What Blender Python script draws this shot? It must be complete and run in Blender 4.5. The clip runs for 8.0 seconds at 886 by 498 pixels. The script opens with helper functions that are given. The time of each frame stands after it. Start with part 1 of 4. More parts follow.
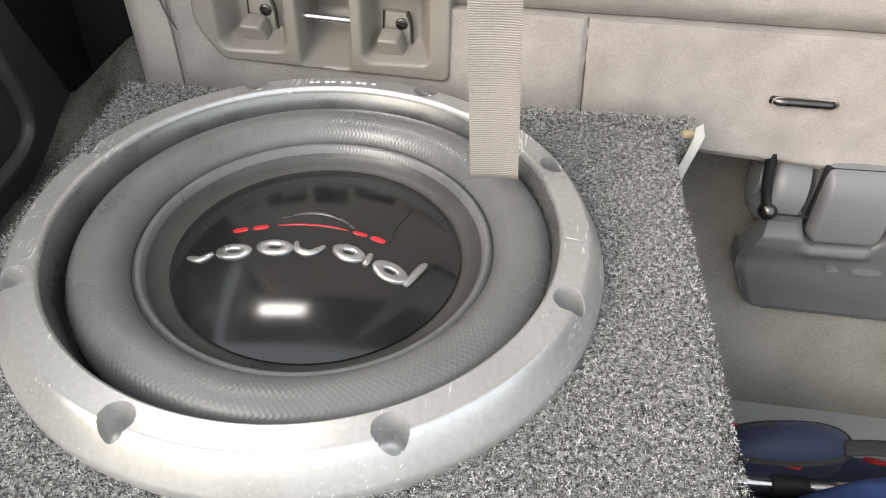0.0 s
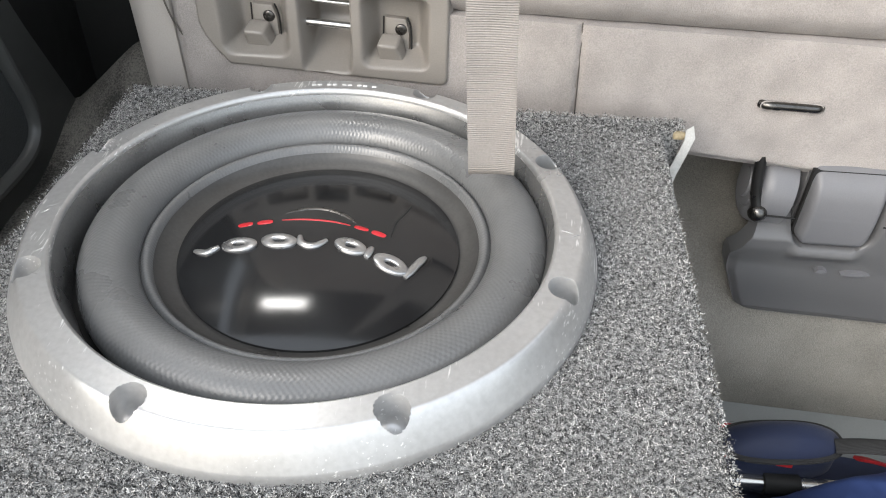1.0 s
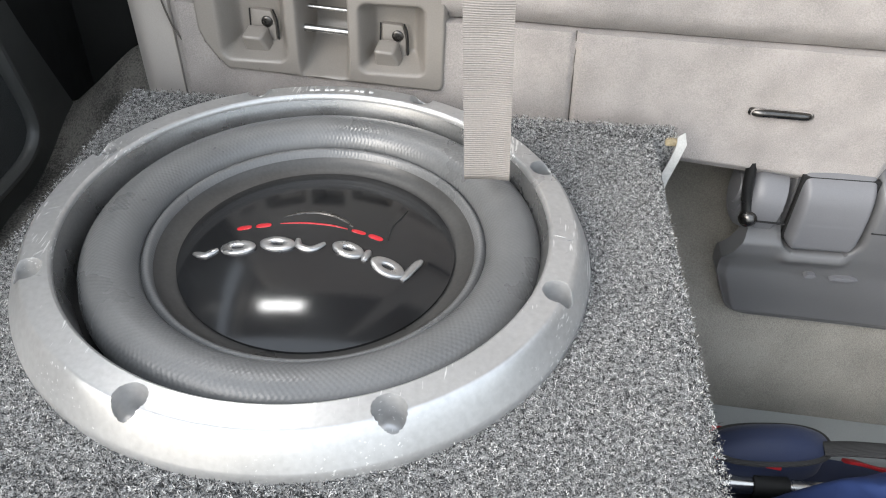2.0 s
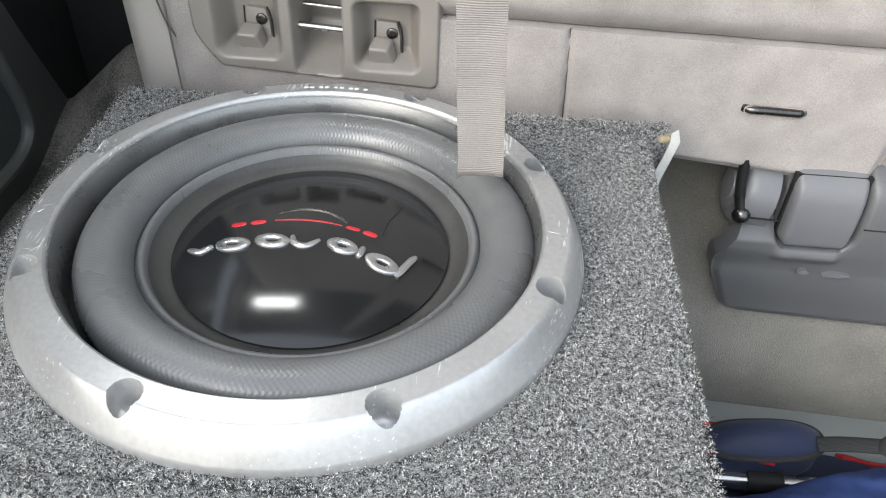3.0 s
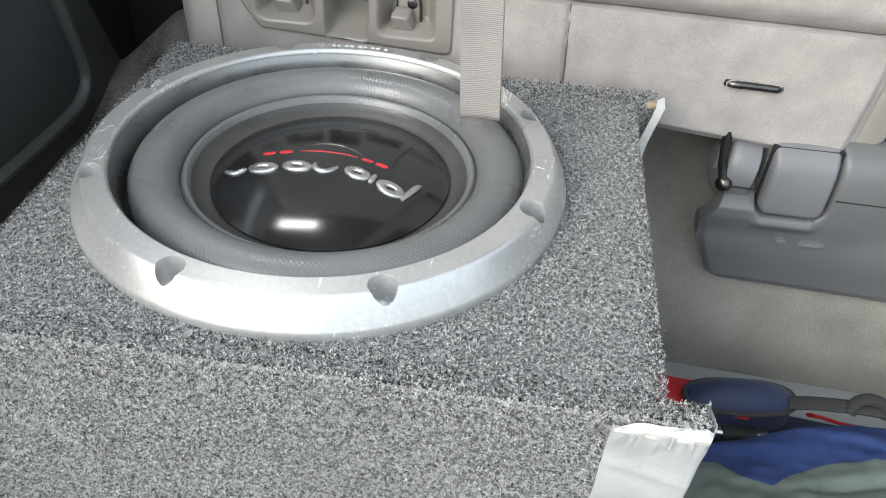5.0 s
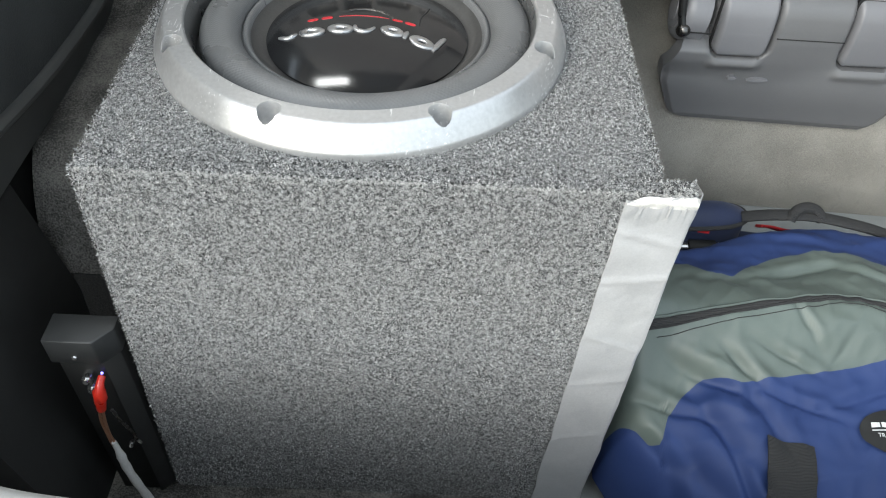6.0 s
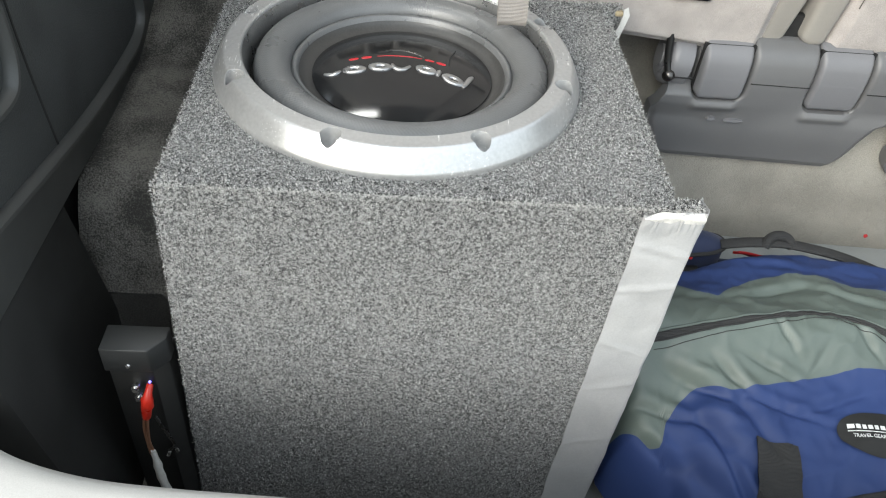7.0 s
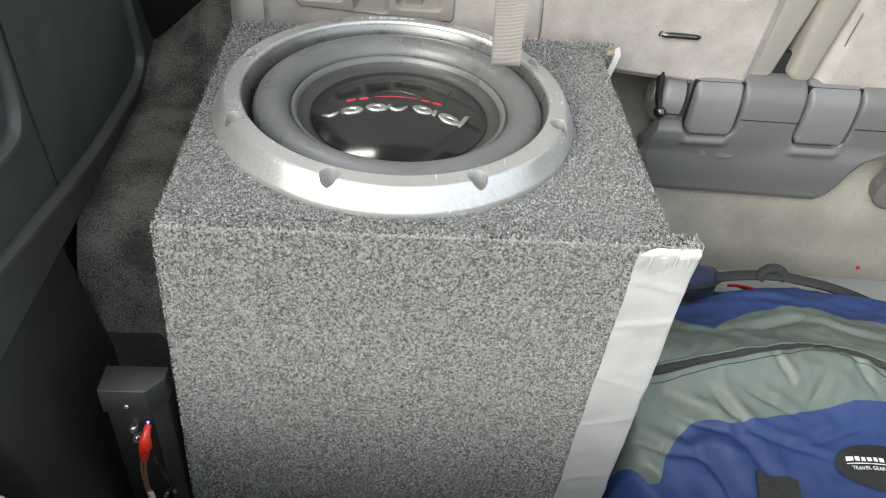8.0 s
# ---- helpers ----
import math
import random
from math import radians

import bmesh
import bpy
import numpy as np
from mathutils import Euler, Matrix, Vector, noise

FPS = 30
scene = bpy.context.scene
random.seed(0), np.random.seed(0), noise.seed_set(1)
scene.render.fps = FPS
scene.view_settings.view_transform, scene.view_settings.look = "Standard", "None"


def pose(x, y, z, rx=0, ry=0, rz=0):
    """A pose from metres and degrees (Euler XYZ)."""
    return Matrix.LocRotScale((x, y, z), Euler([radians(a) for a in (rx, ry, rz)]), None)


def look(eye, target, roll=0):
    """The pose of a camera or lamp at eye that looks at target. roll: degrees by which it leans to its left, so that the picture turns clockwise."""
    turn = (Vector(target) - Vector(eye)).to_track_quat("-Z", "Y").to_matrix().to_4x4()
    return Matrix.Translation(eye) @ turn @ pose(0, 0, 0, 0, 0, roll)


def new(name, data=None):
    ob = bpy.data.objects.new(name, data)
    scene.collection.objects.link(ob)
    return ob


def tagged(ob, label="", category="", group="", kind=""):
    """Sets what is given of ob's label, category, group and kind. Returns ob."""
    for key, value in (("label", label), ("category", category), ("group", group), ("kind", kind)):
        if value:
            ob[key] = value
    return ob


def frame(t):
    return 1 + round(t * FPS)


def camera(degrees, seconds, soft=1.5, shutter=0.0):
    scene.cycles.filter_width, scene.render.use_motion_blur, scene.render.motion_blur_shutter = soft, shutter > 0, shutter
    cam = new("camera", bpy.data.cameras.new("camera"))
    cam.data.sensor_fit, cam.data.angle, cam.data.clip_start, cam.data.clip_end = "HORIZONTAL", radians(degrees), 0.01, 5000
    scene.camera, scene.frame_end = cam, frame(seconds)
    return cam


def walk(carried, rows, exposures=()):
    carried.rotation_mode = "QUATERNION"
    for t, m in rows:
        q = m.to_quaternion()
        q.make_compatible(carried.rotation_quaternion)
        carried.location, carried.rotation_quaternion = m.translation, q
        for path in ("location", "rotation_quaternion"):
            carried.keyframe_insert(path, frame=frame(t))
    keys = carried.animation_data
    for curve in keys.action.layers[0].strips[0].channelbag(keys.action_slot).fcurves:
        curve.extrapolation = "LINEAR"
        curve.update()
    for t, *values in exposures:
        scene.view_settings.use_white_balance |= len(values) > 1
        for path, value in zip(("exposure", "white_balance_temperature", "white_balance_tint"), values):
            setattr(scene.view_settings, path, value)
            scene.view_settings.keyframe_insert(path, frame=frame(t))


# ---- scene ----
cam = camera(58.8, 8.0, soft=1.1)
PATH = [
    (0, (0.1, -0.325, 0.732), (-0.015, 1.176, -0.584), 1.4),
    (0.5, (0.099, -0.331, 0.729), (-0.01, 1.169, -0.589), 1.7),
    (1, (0.1, -0.344, 0.732), (-0.007, 1.184, -0.554), 1.7),
    (1.5, (0.098, -0.349, 0.736), (-0.001, 1.187, -0.542), 2.1),
    (3, (0.1, -0.352, 0.737), (0.02, 1.182, -0.544), 2.5),
    (3.5, (0.098, -0.366, 0.739), (0.023, 1.167, -0.543), 2.8),
    (4, (0.11, -0.395, 0.748), (0.037, 1.143, -0.529), 4.1),
    (4.5, (0.118, -0.417, 0.752), (0.016, 1.146, -0.491), 4.4),
    (5, (0.124, -0.437, 0.741), (-0.018, 1.108, -0.521), 3.7),
    (5.2, (0.123, -0.458, 0.738), (-0.004, 1.012, -0.613), 3.1),
    (6.3, (0.047, -0.597, 0.8), (0.135, 0.783, -0.645), 4.0),
    (6.5, (0.041, -0.614, 0.807), (0.16, 0.789, -0.614), 4.4),
    (7, (0.0, -0.63, 0.804), (0.135, 0.838, -0.548), 6.3),
    (7.5, (-0.01, -0.635, 0.811), (0.128, 0.866, -0.504), 6.3),
    (8, (-0.004, -0.632, 0.81), (0.143, 0.892, -0.477), 5.9),
]
walk(cam, [(t, look(eye, target, roll)) for t, eye, target, roll in PATH], [(0.0, 1.24, 6800, 9), (1.0, 1.24, 6500, 9), (3.0, 1.24, 6300, 8), (6.0, 1.18, 6250, 5), (8.0, 1.18, 6550, 5)])

# ---- light ----
world = bpy.data.worlds.new("overcast_sky")
scene.world = world
world.use_nodes = True
wn = world.node_tree
sky = wn.nodes.new("ShaderNodeTexSky")
sky.sky_type, sky.sun_disc = "NISHITA", False
sky.sun_elevation, sky.sun_rotation = radians(32), radians(220)
sky.air_density, sky.dust_density = 1.0, 3.0
wn.links.new(sky.outputs["Color"], wn.nodes["Background"].inputs["Color"])
wn.nodes["Background"].inputs["Strength"].default_value = 0.07
# an even layer of cloud over the clear-sky gradient
cloud, both = wn.nodes.new("ShaderNodeBackground"), wn.nodes.new("ShaderNodeAddShader")
cloud.inputs["Color"].default_value, cloud.inputs["Strength"].default_value = (0.93, 0.97, 1.0, 1), 0.62
wn.links.new(wn.nodes["Background"].outputs[0], both.inputs[0])
wn.links.new(cloud.outputs[0], both.inputs[1])
wn.links.new(both.outputs[0], wn.nodes["World Output"].inputs["Surface"])
sun = new("sun", bpy.data.lights.new("sun", "SUN"))
sun.data.energy, sun.data.angle, sun.data.color = 1.15, radians(40), (1.0, 0.99, 0.975)
sun.matrix_world = look((-2.0, -2.9, 2.7), (0.1, 0.0, 0.4))


# ---- materials ----
def material(name, base, second=None, rough=0.6, metal=0.0, scale=40.0, fine=400.0, bump=0.15, rough_var=0.1, coat=0.0, stretch=(1, 1, 1), sheen=0.0, spec=0.5, bump_dist=0.001, low=0.35, high=0.65):
    """Two colours mixed by broad and fine noise, with fine relief and uneven gloss."""
    m = bpy.data.materials.new(name)
    m.use_nodes = True
    t = m.node_tree
    n, ln = t.nodes, t.links
    b = n["Principled BSDF"]
    second = second or tuple(c * 0.8 for c in base)
    co = n.new("ShaderNodeTexCoord")
    mp = n.new("ShaderNodeMapping")
    mp.inputs["Scale"].default_value = stretch
    ln.new(co.outputs["Object"], mp.inputs["Vector"])
    broad, grain = n.new("ShaderNodeTexNoise"), n.new("ShaderNodeTexNoise")
    broad.inputs["Scale"].default_value, broad.inputs["Detail"].default_value = scale, 4
    grain.inputs["Scale"].default_value, grain.inputs["Detail"].default_value = fine, 3
    ln.new(mp.outputs["Vector"], broad.inputs["Vector"])
    ln.new(mp.outputs["Vector"], grain.inputs["Vector"])
    add = n.new("ShaderNodeMath")
    add.operation = "ADD"
    half = n.new("ShaderNodeMath")
    half.operation, half.inputs[1].default_value = "MULTIPLY", 0.5
    ln.new(broad.outputs["Fac"], add.inputs[0])
    ln.new(grain.outputs["Fac"], add.inputs[1])
    ln.new(add.outputs[0], half.inputs[0])
    ramp = n.new("ShaderNodeValToRGB")
    ramp.color_ramp.elements[0].position, ramp.color_ramp.elements[1].position = low, high
    ramp.color_ramp.elements[0].color, ramp.color_ramp.elements[1].color = (*second, 1), (*base, 1)
    ln.new(half.outputs[0], ramp.inputs["Fac"])
    ln.new(ramp.outputs["Color"], b.inputs["Base Color"])
    mr = n.new("ShaderNodeMapRange")
    mr.inputs["To Min"].default_value, mr.inputs["To Max"].default_value = max(rough - rough_var, 0.02), min(rough + rough_var, 1)
    mr.inputs["From Min"].default_value, mr.inputs["From Max"].default_value = 0.3, 0.7
    ln.new(broad.outputs["Fac"], mr.inputs["Value"])
    ln.new(mr.outputs["Result"], b.inputs["Roughness"])
    b.inputs["Metallic"].default_value = metal
    b.inputs["Coat Weight"].default_value = coat
    b.inputs["Sheen Weight"].default_value = sheen
    b.inputs["Specular IOR Level"].default_value = spec
    if bump:
        bp = n.new("ShaderNodeBump")
        bp.inputs["Strength"].default_value, bp.inputs["Distance"].default_value = bump, bump_dist
        ln.new(grain.outputs["Fac"], bp.inputs["Height"])
        ln.new(bp.outputs["Normal"], b.inputs["Normal"])
    return m


def node_bump(m, kind, scale, strength, dist=0.001, stretch=(1, 1, 1), **setup):
    """Adds a second relief (waves or cells) to a material."""
    t = m.node_tree
    n, ln = t.nodes, t.links
    b = n["Principled BSDF"]
    tex = n.new(kind)
    tex.inputs["Scale"].default_value = scale
    for key, value in setup.items():
        if key == "bands_direction":
            tex.bands_direction = value
        if key == "distortion":
            tex.inputs["Distortion"].default_value = value
    co, mp = n.new("ShaderNodeTexCoord"), n.new("ShaderNodeMapping")
    mp.inputs["Scale"].default_value = stretch
    ln.new(co.outputs["Object"], mp.inputs["Vector"])
    ln.new(mp.outputs["Vector"], tex.inputs["Vector"])
    bp = n.new("ShaderNodeBump")
    bp.inputs["Strength"].default_value, bp.inputs["Distance"].default_value = strength, dist
    ln.new(tex.outputs[0], bp.inputs["Height"])
    if b.inputs["Normal"].links:
        ln.new(b.inputs["Normal"].links[0].from_socket, bp.inputs["Normal"])
    ln.new(bp.outputs["Normal"], b.inputs["Normal"])
    return m


def scratched(m, colour, amount=0.62, scale=(60, 60, 60)):
    """Light scuffs and scratches with a shape of their own on a painted surface."""
    t = m.node_tree
    n, ln = t.nodes, t.links
    b = n["Principled BSDF"]
    co, mp, nz, nz2 = n.new("ShaderNodeTexCoord"), n.new("ShaderNodeMapping"), n.new("ShaderNodeTexNoise"), n.new("ShaderNodeTexNoise")
    mp.inputs["Scale"].default_value, mp.inputs["Rotation"].default_value = (1, 0.12, 1), (0, 0, 0.6)
    ln.new(co.outputs["Object"], mp.inputs["Vector"])
    nz.inputs["Scale"].default_value, nz.inputs["Detail"].default_value = scale[0] * 4, 2
    nz2.inputs["Scale"].default_value = scale[1] / 4
    ln.new(mp.outputs["Vector"], nz.inputs["Vector"])
    ln.new(co.outputs["Object"], nz2.inputs["Vector"])
    mul = n.new("ShaderNodeMath")
    mul.operation = "MULTIPLY"
    ln.new(nz.outputs["Fac"], mul.inputs[0])
    ln.new(nz2.outputs["Fac"], mul.inputs[1])
    rp = n.new("ShaderNodeValToRGB")
    rp.color_ramp.elements[0].position, rp.color_ramp.elements[1].position = amount * 0.55, amount * 0.62
    ln.new(mul.outputs[0], rp.inputs["Fac"])
    mx = n.new("ShaderNodeMix")
    mx.data_type = "RGBA"
    ln.new(rp.outputs["Color"], mx.inputs["Factor"])
    ln.new(b.inputs["Base Color"].links[0].from_socket, mx.inputs["A"])
    mx.inputs["B"].default_value = (*colour, 1)
    ln.new(mx.outputs["Result"], b.inputs["Base Color"])
    return m


FELT = material("grey_felt", (0.31, 0.31, 0.302), (0.013, 0.014, 0.015), 0.95, scale=400, fine=1200, bump=0.9, bump_dist=0.002, sheen=0.2, low=0.43, high=0.57)
FIBRE = material("felt_fibre", (0.6, 0.6, 0.586), (0.015, 0.015, 0.016), 0.9, scale=430, fine=1250, bump=0, low=0.465, high=0.56, spec=0.25)
PALEFIBRE = material("worn_felt_fibre", (0.62, 0.61, 0.59), (0.3, 0.3, 0.29), 0.9, scale=300, fine=900, bump=0)
RING = scratched(material("silver_ring", (0.55, 0.55, 0.548), (0.45, 0.45, 0.448), 0.32, 0.66, scale=14, fine=300, bump=0.05, rough_var=0.07), (0.85, 0.85, 0.84), 0.655, (150, 60, 60))
RUBBER = material("grey_rubber", (0.135, 0.137, 0.138), (0.1, 0.102, 0.103), 0.33, spec=0.7, scale=25, fine=900, bump=0.06)


def dimpled(m, around, across, strength, dist):
    """A lattice of fine dimples laid in rings round the object's own z axis."""
    t = m.node_tree
    n, ln = t.nodes, t.links
    b = n["Principled BSDF"]
    co, angle, flat, length = n.new("ShaderNodeTexCoord"), n.new("ShaderNodeTexGradient"), n.new("ShaderNodeVectorMath"), n.new("ShaderNodeVectorMath")
    angle.gradient_type = "RADIAL"
    ln.new(co.outputs["Object"], angle.inputs["Vector"])
    flat.operation, flat.inputs[1].default_value = "MULTIPLY", (1, 1, 0)
    ln.new(co.outputs["Object"], flat.inputs[0])
    length.operation = "LENGTH"
    ln.new(flat.outputs["Vector"], length.inputs[0])
    waves = []
    for source, factor in ((angle.outputs["Fac"], 2 * math.pi * around), (length.outputs["Value"], 2 * math.pi / across)):
        mul, sine = n.new("ShaderNodeMath"), n.new("ShaderNodeMath")
        mul.operation, mul.inputs[1].default_value, sine.operation = "MULTIPLY", factor, "SINE"
        ln.new(source, mul.inputs[0])
        ln.new(mul.outputs[0], sine.inputs[0])
        waves.append(sine.outputs[0])
    cell = n.new("ShaderNodeMath")
    cell.operation = "MULTIPLY"
    ln.new(waves[0], cell.inputs[0])
    ln.new(waves[1], cell.inputs[1])
    bp = n.new("ShaderNodeBump")
    bp.inputs["Strength"].default_value, bp.inputs["Distance"].default_value = strength, dist
    ln.new(cell.outputs[0], bp.inputs["Height"])
    ln.new(b.inputs["Normal"].links[0].from_socket, bp.inputs["Normal"])
    ln.new(bp.outputs["Normal"], b.inputs["Normal"])
    return m


dimpled(RUBBER, 250, 0.0038, 0.14, 0.0005)
GASKET = material("dull_silver_wall", (0.3, 0.3, 0.298), (0.22, 0.22, 0.218), 0.3, 0.75, scale=40, fine=700, bump=0.05)
CONE = material("dark_cone", (0.055, 0.054, 0.052), (0.036, 0.035, 0.034), 0.36, scale=30, fine=500, bump=0.08)
CAP = material("gloss_black", (0.016, 0.017, 0.018), (0.01, 0.01, 0.011), 0.13, scale=30, fine=600, bump=0.0, rough_var=0.03, spec=0.6)
BLUELED = bpy.data.materials.new("lit_blue_led")
BLUELED.use_nodes = True
BLUELED.node_tree.nodes["Principled BSDF"].inputs["Emission Color"].default_value = (0.15, 0.1, 1.0, 1)
BLUELED.node_tree.nodes["Principled BSDF"].inputs["Emission Strength"].default_value = 1.0
LAMPLENS = bpy.data.materials.new("lit_lamp_lens")
LAMPLENS.use_nodes = True
LAMPLENS.node_tree.nodes["Principled BSDF"].inputs["Emission Color"].default_value = (1.0, 0.98, 0.95, 1)
LAMPLENS.node_tree.nodes["Principled BSDF"].inputs["Emission Strength"].default_value = 14.0
CHROME = material("satin_chrome", (0.48, 0.48, 0.48), (0.38, 0.38, 0.38), 0.32, 0.85, scale=80, fine=600, bump=0.02)
RED = material("red_print", (0.5, 0.02, 0.03), (0.4, 0.015, 0.02), 0.35, scale=80, fine=600, bump=0.02)
# Near-black for joints and slots, and for shade filled into gaps.
DARKGAP = material("gap_black", (0.008, 0.008, 0.008), None, 0.8, scale=60, fine=600, bump=0.1)
TAPE = material("duct_tape", (0.42, 0.42, 0.42), (0.36, 0.36, 0.36), 0.4, 0.15, scale=30, fine=700, bump=0.12, rough_var=0.1)
node_bump(TAPE, "ShaderNodeTexNoise", 55, 0.4, 0.003, (1, 1, 1))
WOOD = material("raw_fibreboard", (0.36, 0.3, 0.19), (0.22, 0.18, 0.11), 0.8, scale=80, fine=600, bump=0.3)
PAPER = material("torn_white_tape", (0.62, 0.61, 0.58), (0.48, 0.47, 0.44), 0.5, scale=120, fine=700, bump=0.2)
SEAT = material("beige_seat_carpet", (0.385, 0.352, 0.33), (0.255, 0.233, 0.217), 0.95, scale=30, fine=1100, bump=0.55, bump_dist=0.0012, sheen=0.15, low=0.36, high=0.62)
BOLSTER = material("beige_seat_fabric", (0.4, 0.37, 0.335), (0.36, 0.33, 0.3), 0.85, scale=20, fine=1200, bump=0.25, sheen=0.1)
FACING = material("taupe_seat_fabric", (0.25, 0.233, 0.208), (0.22, 0.204, 0.183), 0.8, scale=20, fine=1200, bump=0.25, sheen=0.1)
TAUPE = material("taupe_plastic", (0.26, 0.238, 0.213), (0.225, 0.205, 0.183), 0.36, scale=16, fine=900, bump=0.05)
SEAM = material("dark_stitching", (0.09, 0.08, 0.07), None, 0.9, scale=80, fine=600)
GREY = material("grey_plastic", (0.16, 0.16, 0.168), (0.14, 0.14, 0.147), 0.42, scale=18, fine=1100, bump=0.08)
GREYDARK = material("dark_grey_plastic", (0.128, 0.128, 0.13), (0.11, 0.11, 0.112), 0.4, scale=18, fine=1100, bump=0.08)
METAL = material("dark_chrome", (0.14, 0.135, 0.13), (0.07, 0.066, 0.06), 0.25, 0.95, scale=80, fine=500, bump=0.05)
STEEL = material("bright_steel", (0.6, 0.59, 0.57), (0.5, 0.49, 0.47), 0.22, 0.95, scale=60, fine=500, bump=0.03)
BLACKMETAL = material("black_metal", (0.015, 0.015, 0.015), None, 0.3, 0.3, scale=60, fine=500, bump=0.04)
CARPET = material("worn_beige_carpet", (0.29, 0.275, 0.24), (0.16, 0.15, 0.13), 1.0, scale=14, fine=800, bump=0.7, bump_dist=0.0015, sheen=0.1, low=0.34, high=0.64)
SIDECARPET = material("brown_grey_carpet", (0.165, 0.155, 0.138), (0.036, 0.034, 0.03), 1.0, scale=20, fine=600, bump=0.8, bump_dist=0.0018, low=0.42, high=0.6)
PANEL = material("charcoal_plastic", (0.064, 0.065, 0.062), (0.05, 0.051, 0.049), 0.45, scale=16, fine=1200, bump=0.12)
INSET = material("charcoal_weave", (0.046, 0.049, 0.048), (0.03, 0.032, 0.032), 0.75, scale=25, fine=1400, bump=0.4)
node_bump(INSET, "ShaderNodeTexVoronoi", 520, 0.5, 0.0008)
# Darker copy of the arch carpet: holds the shade low beside the box.
SHADECARPET = material("shaded_arch_carpet", (0.06, 0.057, 0.05), (0.015, 0.014, 0.013), 1.0, scale=15, fine=800, bump=0.8, bump_dist=0.0018)
BLACK = material("black_plastic", (0.022, 0.022, 0.021), None, 0.65, spec=0.3, scale=20, fine=900, bump=0.1)
ENDCAP = material("dark_satin_plastic", (0.024, 0.025, 0.025), (0.018, 0.019, 0.019), 0.5, scale=30, fine=900, bump=0.08)
SILL = material("light_sill_plastic", (0.56, 0.54, 0.505), (0.48, 0.46, 0.43), 0.5, scale=10, fine=900, bump=0.08)
FLOORGREY = material("grey_floor_plastic", (0.27, 0.28, 0.275), (0.22, 0.23, 0.225), 0.5, scale=12, fine=1000, bump=0.1)
NYLON_BLUE = material("blue_nylon", (0.025, 0.049, 0.155), (0.018, 0.036, 0.12), 0.62, spec=0.35, scale=16, fine=1600, bump=0.25, sheen=0.0)
NYLON_NAVY = material("navy_cloth", (0.011, 0.02, 0.06), (0.008, 0.014, 0.042), 0.7, scale=20, fine=1400, bump=0.3, sheen=0.1)
NYLON_GREEN = material("grey_green_nylon", (0.116, 0.142, 0.126), (0.088, 0.11, 0.097), 0.45, scale=14, fine=1600, bump=0.22, sheen=0.0)
WEB = material("black_webbing", (0.03, 0.03, 0.03), (0.02, 0.02, 0.02), 0.8, scale=60, fine=900, bump=0.3)
node_bump(WEB, "ShaderNodeTexWave", 260, 0.6, 0.0008, bands_direction="Y")
REDCLOTH = material("red_cloth", (0.45, 0.015, 0.02), (0.36, 0.01, 0.015), 0.75, scale=30, fine=1200, bump=0.3)
STRAP = material("taupe_webbing", (0.31, 0.284, 0.262), (0.245, 0.224, 0.206), 0.6, scale=30, fine=900, bump=0.15)
node_bump(STRAP, "ShaderNodeTexWave", 240, 0.5, 0.0008, bands_direction="Z", distortion=0.4)
REDPLUG = material("red_plug", (0.6, 0.03, 0.015), (0.5, 0.02, 0.01), 0.35, scale=60, fine=600, bump=0.03)
COPPER = material("copper_wire", (0.4, 0.22, 0.14), (0.3, 0.15, 0.09), 0.4, 0.5, scale=80, fine=600, bump=0.05)
WHITETAPE = material("white_tape_wrap", (0.62, 0.61, 0.58), (0.5, 0.49, 0.46), 0.55, scale=90, fine=700, bump=0.3)
LINER = material("roof_lining", (0.5, 0.47, 0.42), (0.45, 0.42, 0.38), 0.95, scale=20, fine=900, bump=0.2)
ASPHALT = material("asphalt", (0.09, 0.09, 0.09), (0.05, 0.05, 0.05), 0.9, scale=6, fine=200, bump=0.5)
PRINT = material("white_print", (0.75, 0.75, 0.74), None, 0.5, scale=80, fine=600, bump=0.02)


# ---- mesh helpers ----
def finish(bm, name, mat, smooth=True, angle=40):
    bmesh.ops.recalc_face_normals(bm, faces=bm.faces[:])
    me = bpy.data.meshes.new(name)
    for fc in bm.faces:
        fc.smooth = smooth
    if smooth:
        for e in bm.edges:
            if len(e.link_faces) == 2 and e.calc_face_angle(0) > radians(angle):
                e.smooth = False
    bm.to_mesh(me)
    bm.free()
    me.materials.append(mat)
    return me


def thing(name, base, label, category, group="", kind=""):
    ob = new(name)
    ob.location = base
    ob.empty_display_size = 0.02
    return tagged(ob, label, category, group, kind)


def part(name, bm, mat, parent=None, label="", angle=40):
    """Links a bmesh, built in world places, as one mesh object under a thing or a part."""
    ob = new(name, finish(bm, name, mat, True, angle))
    if parent is not None:
        ob.parent = parent
        ob.matrix_parent_inverse = Matrix.Translation(-parent.location)
    return tagged(ob, label)


def block(x0, x1, y0, y1, z0, z1, bevel=0.002, seg=2):
    bm = bmesh.new()
    bmesh.ops.create_cube(bm, size=1)
    for v in bm.verts:
        v.co = Vector(((x0 + x1) / 2 + v.co.x * (x1 - x0), (y0 + y1) / 2 + v.co.y * (y1 - y0), (z0 + z1) / 2 + v.co.z * (z1 - z0)))
    if bevel:
        bmesh.ops.bevel(bm, geom=bm.edges[:], offset=bevel, segments=seg, affect="EDGES", profile=0.5)
    return bm


